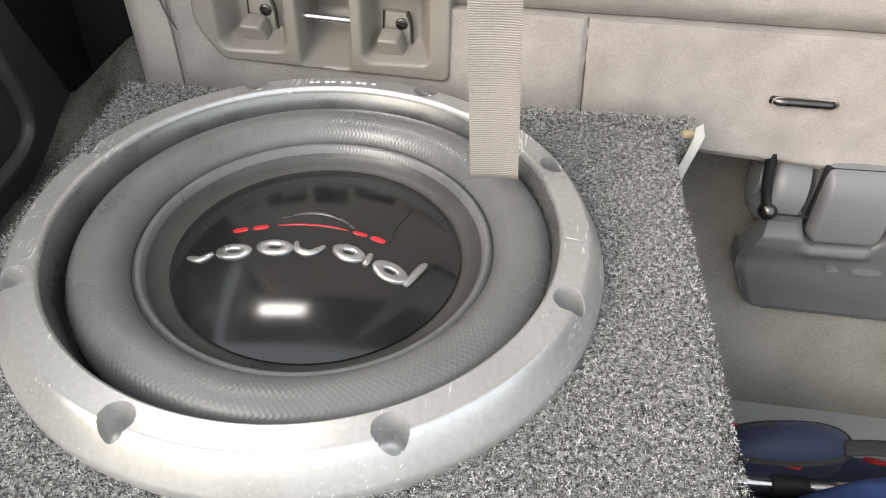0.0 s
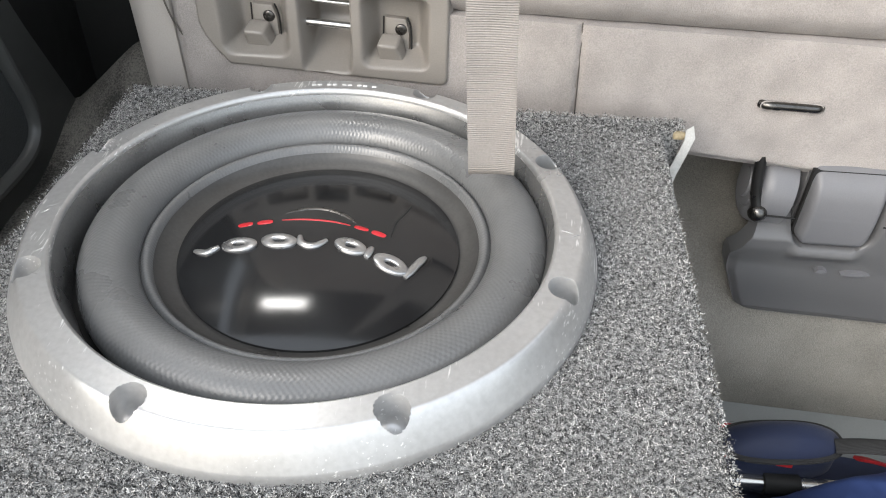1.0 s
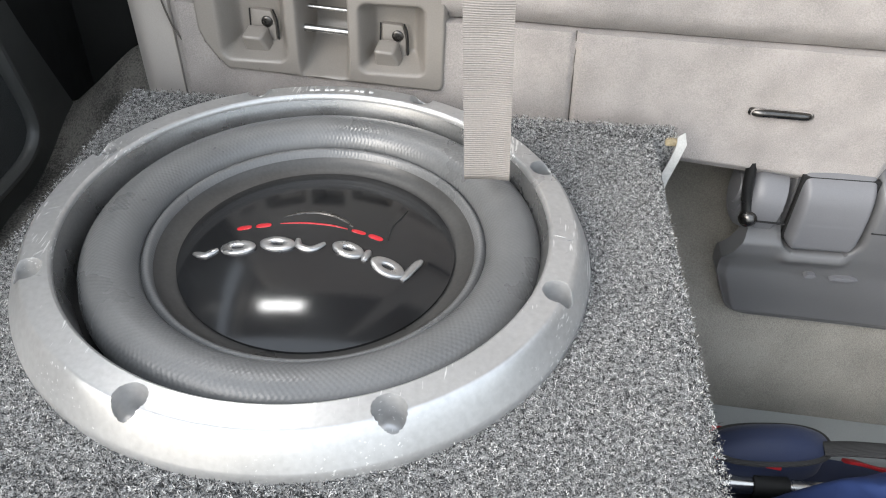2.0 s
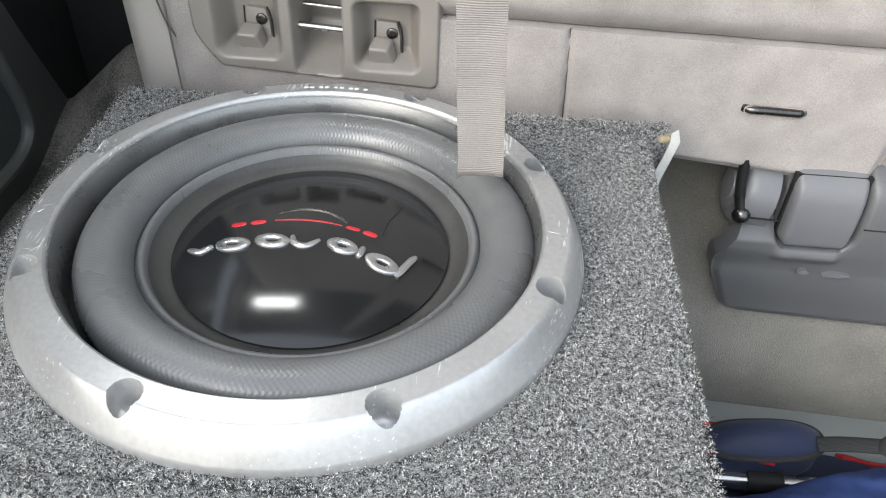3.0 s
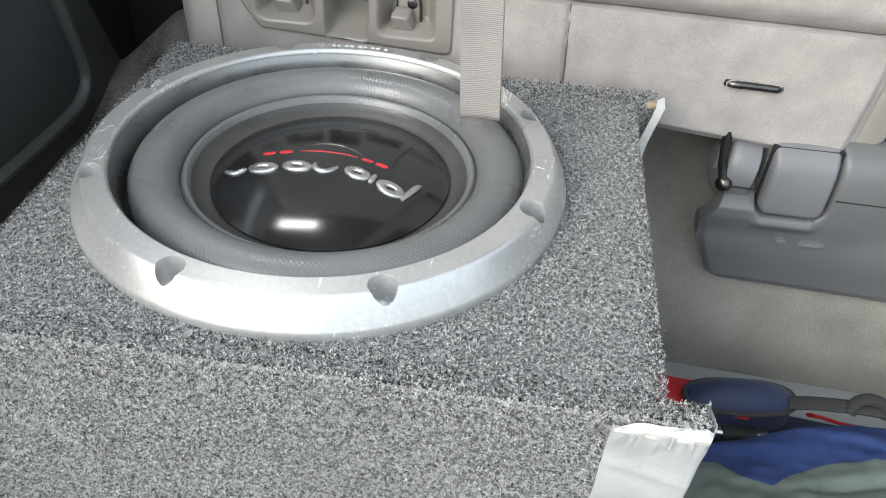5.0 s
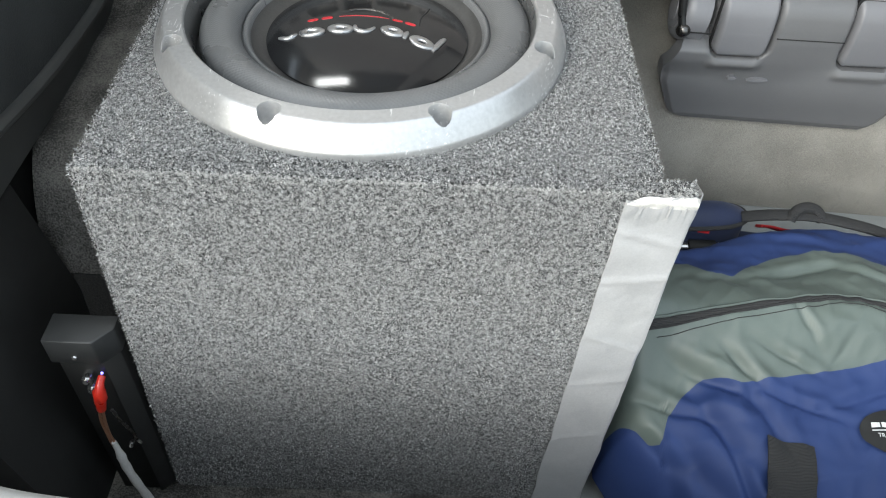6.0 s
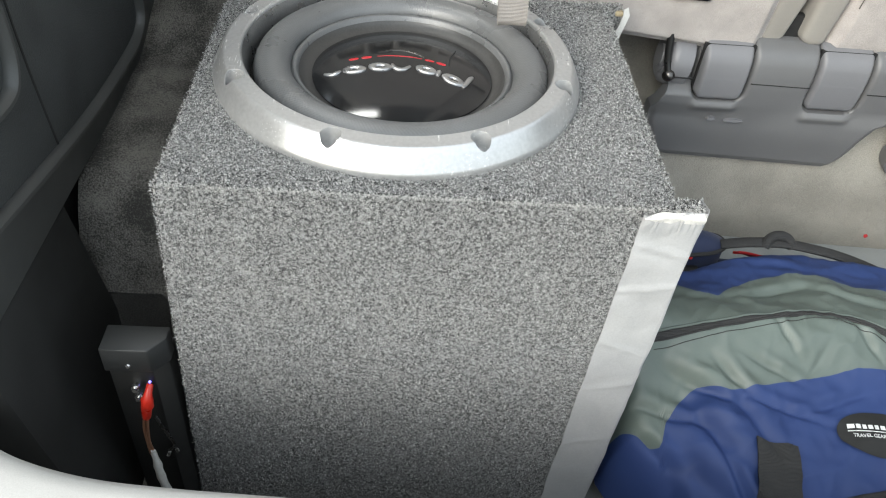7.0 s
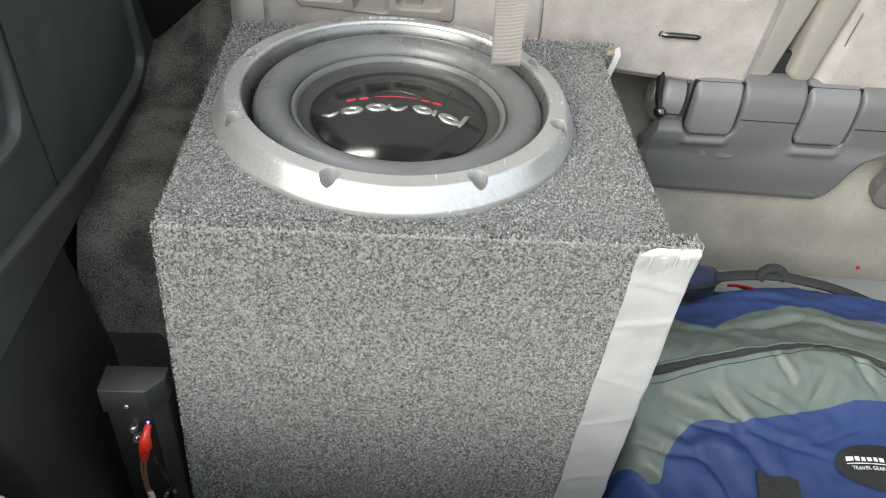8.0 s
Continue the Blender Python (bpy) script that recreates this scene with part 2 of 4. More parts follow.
def prism(outline, axis, a, b, bevel=0.0, seg=2):
    """A flat outline drawn out along an axis from a to b. The outline gives the two other coordinates in order."""
    bm = bmesh.new()

    def put(p, d):
        c = list(p)
        c.insert("xyz".index(axis), d)
        return bm.verts.new(c)

    lo, hi = [put(p, a) for p in outline], [put(p, b) for p in outline]
    bm.faces.new(lo)
    bm.faces.new(hi)
    for i in range(len(lo)):
        j = (i + 1) % len(lo)
        bm.faces.new((lo[i], lo[j], hi[j], hi[i]))
    bmesh.ops.recalc_face_normals(bm, faces=bm.faces[:])
    if bevel:
        bmesh.ops.bevel(bm, geom=[e for e in bm.edges if e.calc_face_angle(0) > 0.4], offset=bevel, segments=seg, affect="EDGES", profile=0.5)
    return bm


def smooth_path(points, n=8):
    """A soft curve through points."""
    pts = [Vector(p) for p in points]
    out = []
    for i in range(len(pts) - 1):
        p0, p1, p2, p3 = pts[max(i - 1, 0)], pts[i], pts[i + 1], pts[min(i + 2, len(pts) - 1)]
        for k in range(n):
            t = k / n
            out.append(0.5 * (2 * p1 + (p2 - p0) * t + (2 * p0 - 5 * p1 + 4 * p2 - p3) * t * t + (3 * p1 - p0 - 3 * p2 + p3) * t ** 3))
    return out + [pts[-1]]


def tube(points, radius, sides=10, closed=False, flat=1.0, normal=None):
    """A round or flattened tube along points. radius: a number or one for each point."""
    bm = bmesh.new()
    pts = [Vector(p) for p in points]
    rings = []
    side = None
    for i, p in enumerate(pts):
        a, b = pts[i - 1] if (i or closed) else pts[i], pts[(i + 1) % len(pts)] if (i + 1 < len(pts) or closed) else pts[i]
        d = (b - a).normalized()
        if normal is not None:
            up = Vector(normal)
        elif side is None:
            up = Vector((0, 0, 1)) if abs(d.z) < 0.9 else Vector((0, 1, 0))
        else:
            up = side.cross(d) * -1
            up = d.cross(side) * -1
        s = d.cross(up).normalized() if side is None or normal is not None else (side - d * side.dot(d)).normalized()
        side = s
        u = s.cross(d).normalized()
        r = radius[i] if isinstance(radius, (list, tuple)) else radius
        rings.append([bm.verts.new(p + s * (r * math.cos(2 * math.pi * k / sides)) + u * (r * flat * math.sin(2 * math.pi * k / sides))) for k in range(sides)])
    m = len(rings)
    for i in range(m if closed else m - 1):
        for k in range(sides):
            bm.faces.new((rings[i][k], rings[i][(k + 1) % sides], rings[(i + 1) % m][(k + 1) % sides], rings[(i + 1) % m][k]))
    if not closed:
        bm.faces.new(rings[0])
        bm.faces.new(rings[-1])
    return bm


def lathe(profile, seg=180, centre=(0, 0, 0), closed=False, shape=None):
    """A profile of (radius, height) turned round z."""
    bm = bmesh.new()
    rows = []
    for r, z in profile:
        if r < 1e-6:
            rows.append([bm.verts.new((centre[0], centre[1], centre[2] + z))])
        else:
            rows.append([bm.verts.new((centre[0] + r * math.cos(2 * math.pi * k / seg), centre[1] + r * math.sin(2 * math.pi * k / seg), centre[2] + z)) for k in range(seg)])
    pairs = list(zip(rows, rows[1:])) + ([(rows[-1], rows[0])] if closed else [])
    for a, b in pairs:
        for k in range(seg):
            q = (a[k % len(a)], a[(k + 1) % len(a)], b[(k + 1) % len(b)], b[k % len(b)])
            q = list(dict.fromkeys(q))
            if len(q) > 2:
                bm.faces.new(q)
    return bm


def sheet(fn, nu, nv, thick=0.0, closed_u=False):
    """A grid of fn(u, v) places, thickened by vector thick where given."""
    bm = bmesh.new()
    g = [[bm.verts.new(fn(i / nu, j / nv)) for j in range(nv + 1)] for i in range(nu + 1)]
    top = [bm.faces.new((g[i][j], g[i + 1][j], g[i + 1][j + 1], g[i][j + 1])) for i in range(nu) for j in range(nv)]
    if thick:
        t = Vector(thick)
        h = [[bm.verts.new(g[i][j].co + t) for j in range(nv + 1)] for i in range(nu + 1)]
        for i in range(nu):
            for j in range(nv):
                bm.faces.new((h[i][j], h[i][j + 1], h[i + 1][j + 1], h[i + 1][j]))
        for i in range(nu):
            bm.faces.new((g[i][0], h[i][0], h[i + 1][0], g[i + 1][0]))
            bm.faces.new((g[i][nv], g[i + 1][nv], h[i + 1][nv], h[i][nv]))
        for j in range(nv):
            bm.faces.new((g[0][j], g[0][j + 1], h[0][j + 1], h[0][j]))
            bm.faces.new((g[nu][j], h[nu][j], h[nu][j + 1], g[nu][j + 1]))
    return bm


def joined(*bms):
    out = bmesh.new()
    for b in bms:
        me = bpy.data.meshes.new("tmp")
        b.to_mesh(me)
        b.free()
        out.from_mesh(me)
        bpy.data.meshes.remove(me)
    return out


def smoothstep(a, b, x):
    t = min(max((x - a) / (b - a), 0), 1)
    return t * t * (3 - 2 * t)


def hill(x, y, s, seed=0.0):
    return noise.noise(Vector((x * s + seed, y * s - seed, seed * 0.7)))


# ---- shell of the car ----
def structure(name, bm, mat, label, category, angle=40):
    return tagged(part(name, bm, mat, None, "", angle), label, category, "", "structure")


structure("ground", sheet(lambda u, v: (-60 + 120 * u, -60 + 120 * v, -0.55), 8, 8), ASPHALT, "grey asphalt ground under the open car", "ground")
structure("floor_mat", block(-0.33, 0.135, -0.345, 0.2, 0.0, 0.006, 0.002), SIDECARPET, "dark carpet on the floor of the well", "carpet")
structure("floor", block(-0.42, 1.02, -0.42, 0.27, -0.03, 0.0, 0), FLOORGREY, "grey plastic floor of the luggage well", "floor")


def wall_line(x):
    return 0.226 - 0.05 * x


def well_wall(prof, x0, x1):
    return sheet(lambda u, v: (x0 + (x1 - x0) * u, wall_line(x0 + (x1 - x0) * u) + prof[round(v * (len(prof) - 1))][0], prof[round(v * (len(prof) - 1))][1]), 24, len(prof) - 1)


structure("wall_front", well_wall([(0.0, 0.0), (0.0, 0.06), (0.0, 0.12), (0.0, 0.17), (0.005, 0.21), (0.02, 0.25), (0.045, 0.28), (0.08, 0.3), (0.095, 0.42), (0.11, 0.42), (0.11, 0.0)], -0.16, 1.02), CARPET, "worn beige carpet on the wall of the well", "wall", 60)
structure("wall_front", well_wall([(0.0, 0.0), (0.0, 0.15), (0.0, 0.24), (0.06, 0.25), (0.06, 0.0)], -0.42, -0.16), BLACK, "black plastic wall beside the wheel arch", "wall", 60)
structure("trim", well_wall([(-0.001, 0.0), (-0.001, 0.09), (-0.016, 0.0915), (-0.034, 0.088), (-0.048, 0.08), (-0.06, 0.06), (-0.07, 0.0)], 0.215, 1.02), FLOORGREY, "grey plastic lip at the foot of the carpet", "trim", 60)
structure("trim", prism([(-0.33, 0.0), (-0.257, 0.0), (-0.268, 0.1), (-0.285, 0.2), (-0.303, 0.314), (-0.33, 0.314)], "y", -0.25, -0.06, 0.004, 2), BLACK, "black plastic side of the luggage well", "trim")
structure("wall_left", prism([(-0.44, -0.16), (-0.325, -0.16), (-0.325, 0.315), (-0.35, 0.42), (-0.1, 0.44), (-0.1, 0.47), (-0.44, 0.47)], "z", -0.03, 0.82), BLACK, "black plastic side wall behind the trim", "wall")
# Unseen rails and end walls shape an added side opening that lights the seats.
structure("wall_left", block(-0.44, -0.4, 0.0, 1.6, 1.06, 1.15, 0), LINER, "unseen beige rail over the side window opening, added for light", "wall")
# Added end wall, out of view, keeps window strips out of the cap's reflection.
structure("wall_left", block(-0.44, -0.4, 0.47, 1.6, -0.03, 1.06, 0), PANEL, "unseen dark grey wall added to shorten the side window opening", "wall")
structure("wall_right", block(1.02, 1.06, 0.0, 1.6, 1.06, 1.15, 0), LINER, "unseen beige rail over the side window opening, added for light", "wall")
# Same unseen blocker on the right, added to cut the opening's reflection.
structure("wall_right", block(1.02, 1.06, 0.5, 1.6, 0.82, 1.06, 0), PANEL, "unseen dark grey wall added to shorten the side window opening", "wall")
structure("wall_right", block(1.02, 1.06, -0.2, 1.6, -0.03, 0.82, 0), PANEL, "dark grey side trim of the car", "wall")
structure("wall_back", block(-0.44, 1.06, 1.6, 1.64, -0.03, 1.15, 0), BOLSTER, "front end of the cabin closing the car", "wall")
structure("ceiling", block(-0.46, 1.08, 0.0, 1.64, 1.15, 1.18, 0), LINER, "beige roof lining of the car", "ceiling")


def cargo_lamp():
    """Small rectangular lamp in the roof lining over the luggage space."""
    c = thing("cargo_lamp", (-0.2, 0.2, 1.15), "lit rectangular luggage lamp set in the roof lining", "lamp")
    part("bezel", prism([(-0.335, 0.165), (-0.125, 0.165), (-0.125, 0.255), (-0.335, 0.255)], "z", 1.139, 1.152, 0.004, 3), SILL, c, "light plastic bezel")
    part("lens", prism([(-0.325, 0.178), (-0.135, 0.178), (-0.135, 0.242), (-0.325, 0.242)], "z", 1.134, 1.142, 0.002, 2), LAMPLENS, c, "lit frosted lens")
    return c


cargo_lamp()


def sill():
    """Rear sill: a broad rounded lip that bends round at the side of the well."""
    edge = [(-0.40, -0.11), (-0.365, -0.19), (-0.335, -0.252), (-0.30, -0.286), (-0.262, -0.309), (-0.21, -0.324), (-0.15, -0.331), (-0.05, -0.337), (0.1, -0.346), (0.3, -0.358), (0.6, -0.362), (1.02, -0.364)]
    path = smooth_path([(x, y, 0) for x, y in edge], 8)
    prof = [(0.0, -0.30), (0.0, -0.02), (-0.003, -0.008), (-0.010, -0.001), (-0.02, 0.003), (-0.06, 0.006), (-0.13, 0.004), (-0.17, -0.004), (-0.185, -0.02), (-0.19, -0.06), (-0.19, -0.30)]

    def fn(u, v):
        i = round(u * (len(path) - 1))
        p = path[i]
        d = (path[min(i + 1, len(path) - 1)] - path[max(i - 1, 0)]).normalized()
        side = Vector((d.y, -d.x, 0))
        o, h = prof[round(v * (len(prof) - 1))]
        w = 0.4 + 0.6 * smoothstep(0.0, 0.35, u)
        return p - side * (o * w) + Vector((0, 0, 0.298 + h))

    return sheet(fn, len(path) - 1, len(prof) - 1)


structure("sill", sill(), SILL, "light beige plastic rear sill of the car", "sill", 50)


def arch(u, v):
    """Wheel arch between side trim and box: a ledge that rises at its far end and falls to the floor in front."""
    x = -0.312 + 0.137 * u
    y = -0.15 + v * 0.464
    z = 0.308 + 0.010 * smoothstep(-0.05, 0.18, y) + (0.03 + 0.9 * max(x + 0.3, 0)) * smoothstep(0.19, 0.295, y)
    z -= 0.3 * (1 - smoothstep(-0.15, 0.03, y)) ** 1.3
    z -= 0.12 * smoothstep(0.297, 0.312, y)
    z -= 0.25 * smoothstep(-0.235, -0.178, x) * (1 - 0.9 * smoothstep(0.08, 0.26, y))
    z += 0.003 * hill(x, y, 22, 3)
    return (x, y, z)


def left_carpet():
    return sheet(lambda u, v: arch(u, 0.2 + 0.8 * v), 28, 60)


# Lower fall of the same carpet, shade painted in by the darker copy.
structure("trim", sheet(lambda u, v: (lambda p: (p[0], p[1], p[2] - 0.001))(arch(u, v * 0.2)), 28, 20), SHADECARPET, "wheel arch carpet below the ledge, shade put into its darker colour", "carpet", 70)
structure("wheel_arch", left_carpet(), SIDECARPET, "brown-grey carpet over the wheel arch", "carpet", 70)


def side_panel():
    """Charcoal side trim with a raised bead round a woven inset."""
    p = thing("side_panel", (-0.31, 0.0, 0.3), "charcoal plastic side trim with beaded woven inset", "trim panel")
    body = part("panel", prism([(-0.3, 0.318), (0.2, 0.31), (0.28, 0.322), (0.3, 0.335), (0.294, 0.348), (0.255, 0.437), (0.2, 0.58), (0.14, 0.8), (-0.14, 0.8)], "x", -0.325, -0.301, 0.003), PANEL, p)
    bead = smooth_path([(-0.297, -0.195, 0.393), (-0.297, -0.153, 0.385), (-0.297, -0.051, 0.367), (-0.297, 0.04, 0.355), (-0.297, 0.13, 0.350), (-0.297, 0.185, 0.351), (-0.297, 0.21, 0.364), (-0.297, 0.214, 0.388), (-0.297, 0.207, 0.42), (-0.297, 0.193, 0.475), (-0.297, 0.165, 0.56), (-0.297, 0.13, 0.66)], 8)
    part("bead", tube(bead, 0.006, 10, flat=1.3, normal=(1, 0, 0)), PANEL, p)
    inset = [(q.y - 0.004, q.z + 0.004) for q in bead] + [(0.0, 0.66), (-0.195, 0.66)]
    part("inset", prism(inset, "x", -0.31, -0.2985), INSET, p, "woven charcoal inset")
    part("seam", tube(smooth_path([(-0.2982, -0.07, 0.6), (-0.2982, -0.064, 0.528), (-0.2982, -0.059, 0.454), (-0.2982, -0.048, 0.372)], 6), 0.0012, 6), BLACK, p)
    part("pocket_rim", tube(smooth_path([(-0.297, -0.11, 0.62), (-0.297, -0.092, 0.55), (-0.297, -0.086, 0.5), (-0.297, -0.092, 0.468), (-0.297, -0.115, 0.456), (-0.297, -0.19, 0.464)], 8), 0.006, 10, flat=1.4, normal=(1, 0, 0)), PANEL, p)
    part("clip", prism([(0.326, 0.327), (0.334, 0.333), (0.330, 0.341)], "x", -0.3, -0.296), PRINT, p, "small pale clip")
    return p


side_panel()


# ---- rear seats ----
def seat_latch(seat):
    """Taupe latch plate: two scoops with hooks and a bay with a bar."""
    x0, x1, z0, z1 = -0.130, 0.064, 0.434, 0.60

    def scoop(x, z, ax, bx, az, bz, r, wall, depth):
        cx, cz = (ax + bx) / 2, (az + bz) / 2
        dx, dz = abs(x - cx) - (bx - ax) / 2 + r, abs(z - cz) - (bz - az) / 2 + r
        d = math.hypot(max(dx, 0), max(dz, 0)) + min(max(dx, dz), 0) - r
        return depth * smoothstep(0, wall, -d)

    def fn(u, v):
        x, z = x0 + (x1 - x0) * u, z0 + (z1 - z0) * v
        low = 0.446 - 0.0095 * u
        left = -0.129 + 0.030 * max(0, (0.482 - z) / 0.045) ** 1.6
        y = 0.1965
        y += scoop(x, z, -0.1115, -0.057, 0.4545, 0.525, 0.010, 0.013, 0.026)
        y += scoop(x, z, -0.0045, 0.0485, 0.4505, 0.508, 0.008, 0.012, 0.024)
        y += scoop(x, z, -0.0505, -0.0105, 0.4455 - 0.003, 0.53, 0.003, 0.007, 0.045) * smoothstep(0.445, 0.475, z) ** 0.5
        rr = 0.009
        ex, ez = max(rr - (x1 - x), 0), max(rr - (z - low), 0)
        edge = min(rr - math.hypot(ex, ez) if ex and ez else 1, z - low, x - left, x1 - x)
        y += 0.012 * (1 - smoothstep(0.0, 0.0045, edge)) ** 2
        return (x, y, z)

    plate = part("latch_plate", sheet(fn, 170, 130), TAUPE, seat, "smooth taupe plastic latch plate", 75)
    for cx, cz, dep in ((-0.0815, 0.4545, 0.2225), (0.0205, 0.4505, 0.2205)):
        part("tile", prism([(cx - 0.009, cz - 0.002), (cx + 0.010, cz - 0.003), (cx + 0.0098, cz + 0.022), (cx + 0.007, cz + 0.033), (cx - 0.0085, cz + 0.034)], "y", dep - 0.005, dep + 0.004, 0.001), TAUPE, plate)
        part("tile_gap", tube(smooth_path([(cx - 0.0102, dep - 0.004, cz + 0.02), (cx - 0.0096, dep - 0.004, cz + 0.034)], 3), 0.0006, 6), DARKGAP, plate)
        part("tile_gap", tube(smooth_path([(cx + 0.0085, dep - 0.004, cz + 0.034), (cx + 0.0112, dep - 0.004, cz + 0.024), (cx + 0.0112, dep - 0.004, cz + 0.002)], 4), 0.0007, 6), DARKGAP, plate)
        hook = bmesh.new()
        a = [hook.verts.new(c) for c in ((cx - 0.0125, dep - 0.012, cz - 0.003), (cx + 0.0095, dep - 0.012, cz - 0.004), (cx + 0.0015, dep - 0.022, cz + 0.0175), (cx - 0.0135, dep - 0.022, cz + 0.0185))]
        b = [hook.verts.new(c) for c in ((cx - 0.010, dep - 0.003, cz - 0.003), (cx + 0.0105, dep - 0.003, cz - 0.004), (cx + 0.0045, dep - 0.008, cz + 0.0225), (cx - 0.0105, dep - 0.008, cz + 0.0235))]
        hook.faces.new(a), hook.faces.new(b)
        for i in range(4):
            hook.faces.new((a[i], a[(i + 1) % 4], b[(i + 1) % 4], b[i]))
        bmesh.ops.recalc_face_normals(hook, faces=hook.faces[:])
        bmesh.ops.bevel(hook, geom=hook.edges[:], offset=0.0024, segments=4, affect="EDGES", profile=0.5)
        part("hook", hook, TAUPE, plate, "", 70)
        screw = lathe([(0, 0.0002), (0.0014, 0.0002), (0.0017, 0.0012), (0.0036, 0.0012), (0.0044, 0.0006), (0.0046, 0)], 24)
        screw.transform(Matrix.Translation((cx + 0.0035, dep - 0.005, cz + 0.0245)) @ Matrix.Rotation(radians(90), 4, "X"))
        part("screw", screw, METAL, plate, "dark recessed screw")
    part("bar", tube([(-0.052, 0.2135, 0.4785), (-0.009, 0.2135, 0.476)], 0.0028, 12), STEEL, plate, "bright steel latch bar")
    part("bar", tube([(-0.052, 0.226, 0.4905), (-0.009, 0.226, 0.488)], 0.0018, 12), STEEL, plate)


def seat_left():
    s = thing("rear_seat", (0.12, 0.26, 0.38), "folded-up rear seat back in beige carpet with taupe latch plate", "car seat", "rear seats")

    def lower(u, v):
        x = -0.152 + u * (0.573 + 0.011 * v)
        z0 = 0.391 - 0.017 * smoothstep(0.55, 1, u)
        z = z0 + v * (0.4985 - 0.008 * u - z0)
        edge = min(v, 1 - v * 0.85, (1 - u) * 4, u * 4)
        y = 0.199 + 0.010 * (1 - smoothstep(0, 0.09, edge)) + 0.0015 * hill(x, z, 25, 1)
        if z > 0.42:
            seam = abs(x - (0.158 + 0.15 * (0.496 - z) * 0.3))
            y += 0.0035 * math.exp(-((seam / 0.0022) ** 2))
        corner = -0.125 + 0.030 * max(0, (0.482 - z) / 0.045) ** 1.6
        if corner < x < 0.058 and z > 0.4437 - 0.049 * x:
            y += 0.058
        return (x, y, z)

    part("lower_panel", sheet(lower, 260, 60, (0, 0.09, 0)), SEAT, s, "", 60)
    part("seam", tube([(0.158, 0.2018, 0.495), (0.1593, 0.2018, 0.47), (0.1615, 0.2018, 0.42)], 0.00045, 6), SEAM, s, "dark stitched seam")

    def upper(u, v):
        x = -0.152 + u * 0.587
        z0 = 0.5 - 0.008 * u
        z = z0 + v * 0.42
        y = 0.1965 + 0.011 * (1 - smoothstep(0, 0.035, v)) + 0.0015 * hill(x, z, 20, 4)
        if -0.117 < x < 0.056 and z < 0.59:
            y += 0.058
        return (x, y, z)

    part("upper_panel", sheet(upper, 120, 60, (0, 0.09, 0)), SEAT, s, "", 60)
    # fabric bolster at the free side, and smooth facing at the gap
    part("side_bolster", sheet(lambda u, v: (-0.186 + 0.04 * u - 0.012 * v - 0.05 * smoothstep(0.3, 1, v) * (1 - u) * 0.5, 0.2 + 0.018 * (2 * u - 1.1) ** 2 * (1 if u < 0.55 else 0.2), 0.37 + 0.55 * v), 16, 40, (0.004, 0.08, 0)), BOLSTER, s, "smooth beige fabric bolster", 70)
    part("side_facing", prism([(0.421, 0.384), (0.4325, 0.4885), (0.455, 0.66), (0.5, 0.66), (0.4715, 0.49), (0.449, 0.394), (0.436, 0.384)], "y", 0.208, 0.29, 0.005, 3), FACING, s, "smooth taupe side facing")
    crack = smooth_path([(-0.152, 0.2002, 0.5), (-0.149, 0.1995, 0.488), (-0.146, 0.1995, 0.478), (-0.141, 0.1995, 0.468)], 6)
    part("seam", tube(crack, 0.0008, 6), SEAM, s, "frayed stitched seam")
    seat_latch(s)
    anchor_rim = [(0.3205 + 0.0195 * sx + 0.0032 * math.cos(a), 0.1965, 0.441 + 0.0032 * math.sin(a)) for sx, lo in ((1, -90), (-1, 90)) for a in [radians(lo + 18 * k) for k in range(11)]]
    part("anchor", tube(smooth_path([(0.298, 0.2005, 0.4405), (0.303, 0.1965, 0.4412), (0.313, 0.1955, 0.4416), (0.332, 0.1955, 0.4412), (0.3395, 0.1965, 0.4405), (0.3435, 0.2005, 0.4395)], 5), 0.0033, 12), METAL, s, "dark chrome child seat anchor")
    part("anchor_rim", tube(anchor_rim, 0.0006, 8, closed=True), SEAT, s, "pressed fabric rim")
    part("anchor_slot", prism([(0.3, 0.4387), (0.341, 0.4387), (0.342, 0.441), (0.341, 0.4433), (0.3, 0.4433), (0.299, 0.441)], "y", 0.1982, 0.21), DARKGAP, s, "dark slot")
    return s


def seat_right():
    s = thing("rear_seat", (0.72, 0.26, 0.37), "second folded-up rear seat back in beige carpet", "car seat", "rear seats")

    def face(u, v):
        x = 0.497 + 0.5 * u + (0.018 * (1 - u)) * v * 4.4
        z = 0.37 - 0.03 * u * 0.6 + v * 0.514
        y = 0.199 + 0.01 * (1 - smoothstep(0, 0.05, min(v, u * 2))) + 0.0015 * hill(x, z, 22, 7)
        return (x, y, z)

    part("lower_panel", sheet(face, 90, 70, (0, 0.09, 0)), SEAT, s, "", 60)
    part("side_bolster", prism([(0.466, 0.394), (0.478, 0.389), (0.496, 0.389), (0.5135, 0.487), (0.545, 0.66), (0.503, 0.66), (0.4735, 0.49)], "y", 0.2005, 0.29, 0.008, 4), FACING, s, "smooth taupe fabric bolster")
    part("seam", tube([(0.516, 0.1985, 0.44), (0.5185, 0.1985, 0.462), (0.521, 0.1985, 0.48)], 0.0007, 6), SEAM, s)
    return s


seat_left()
seat_right()


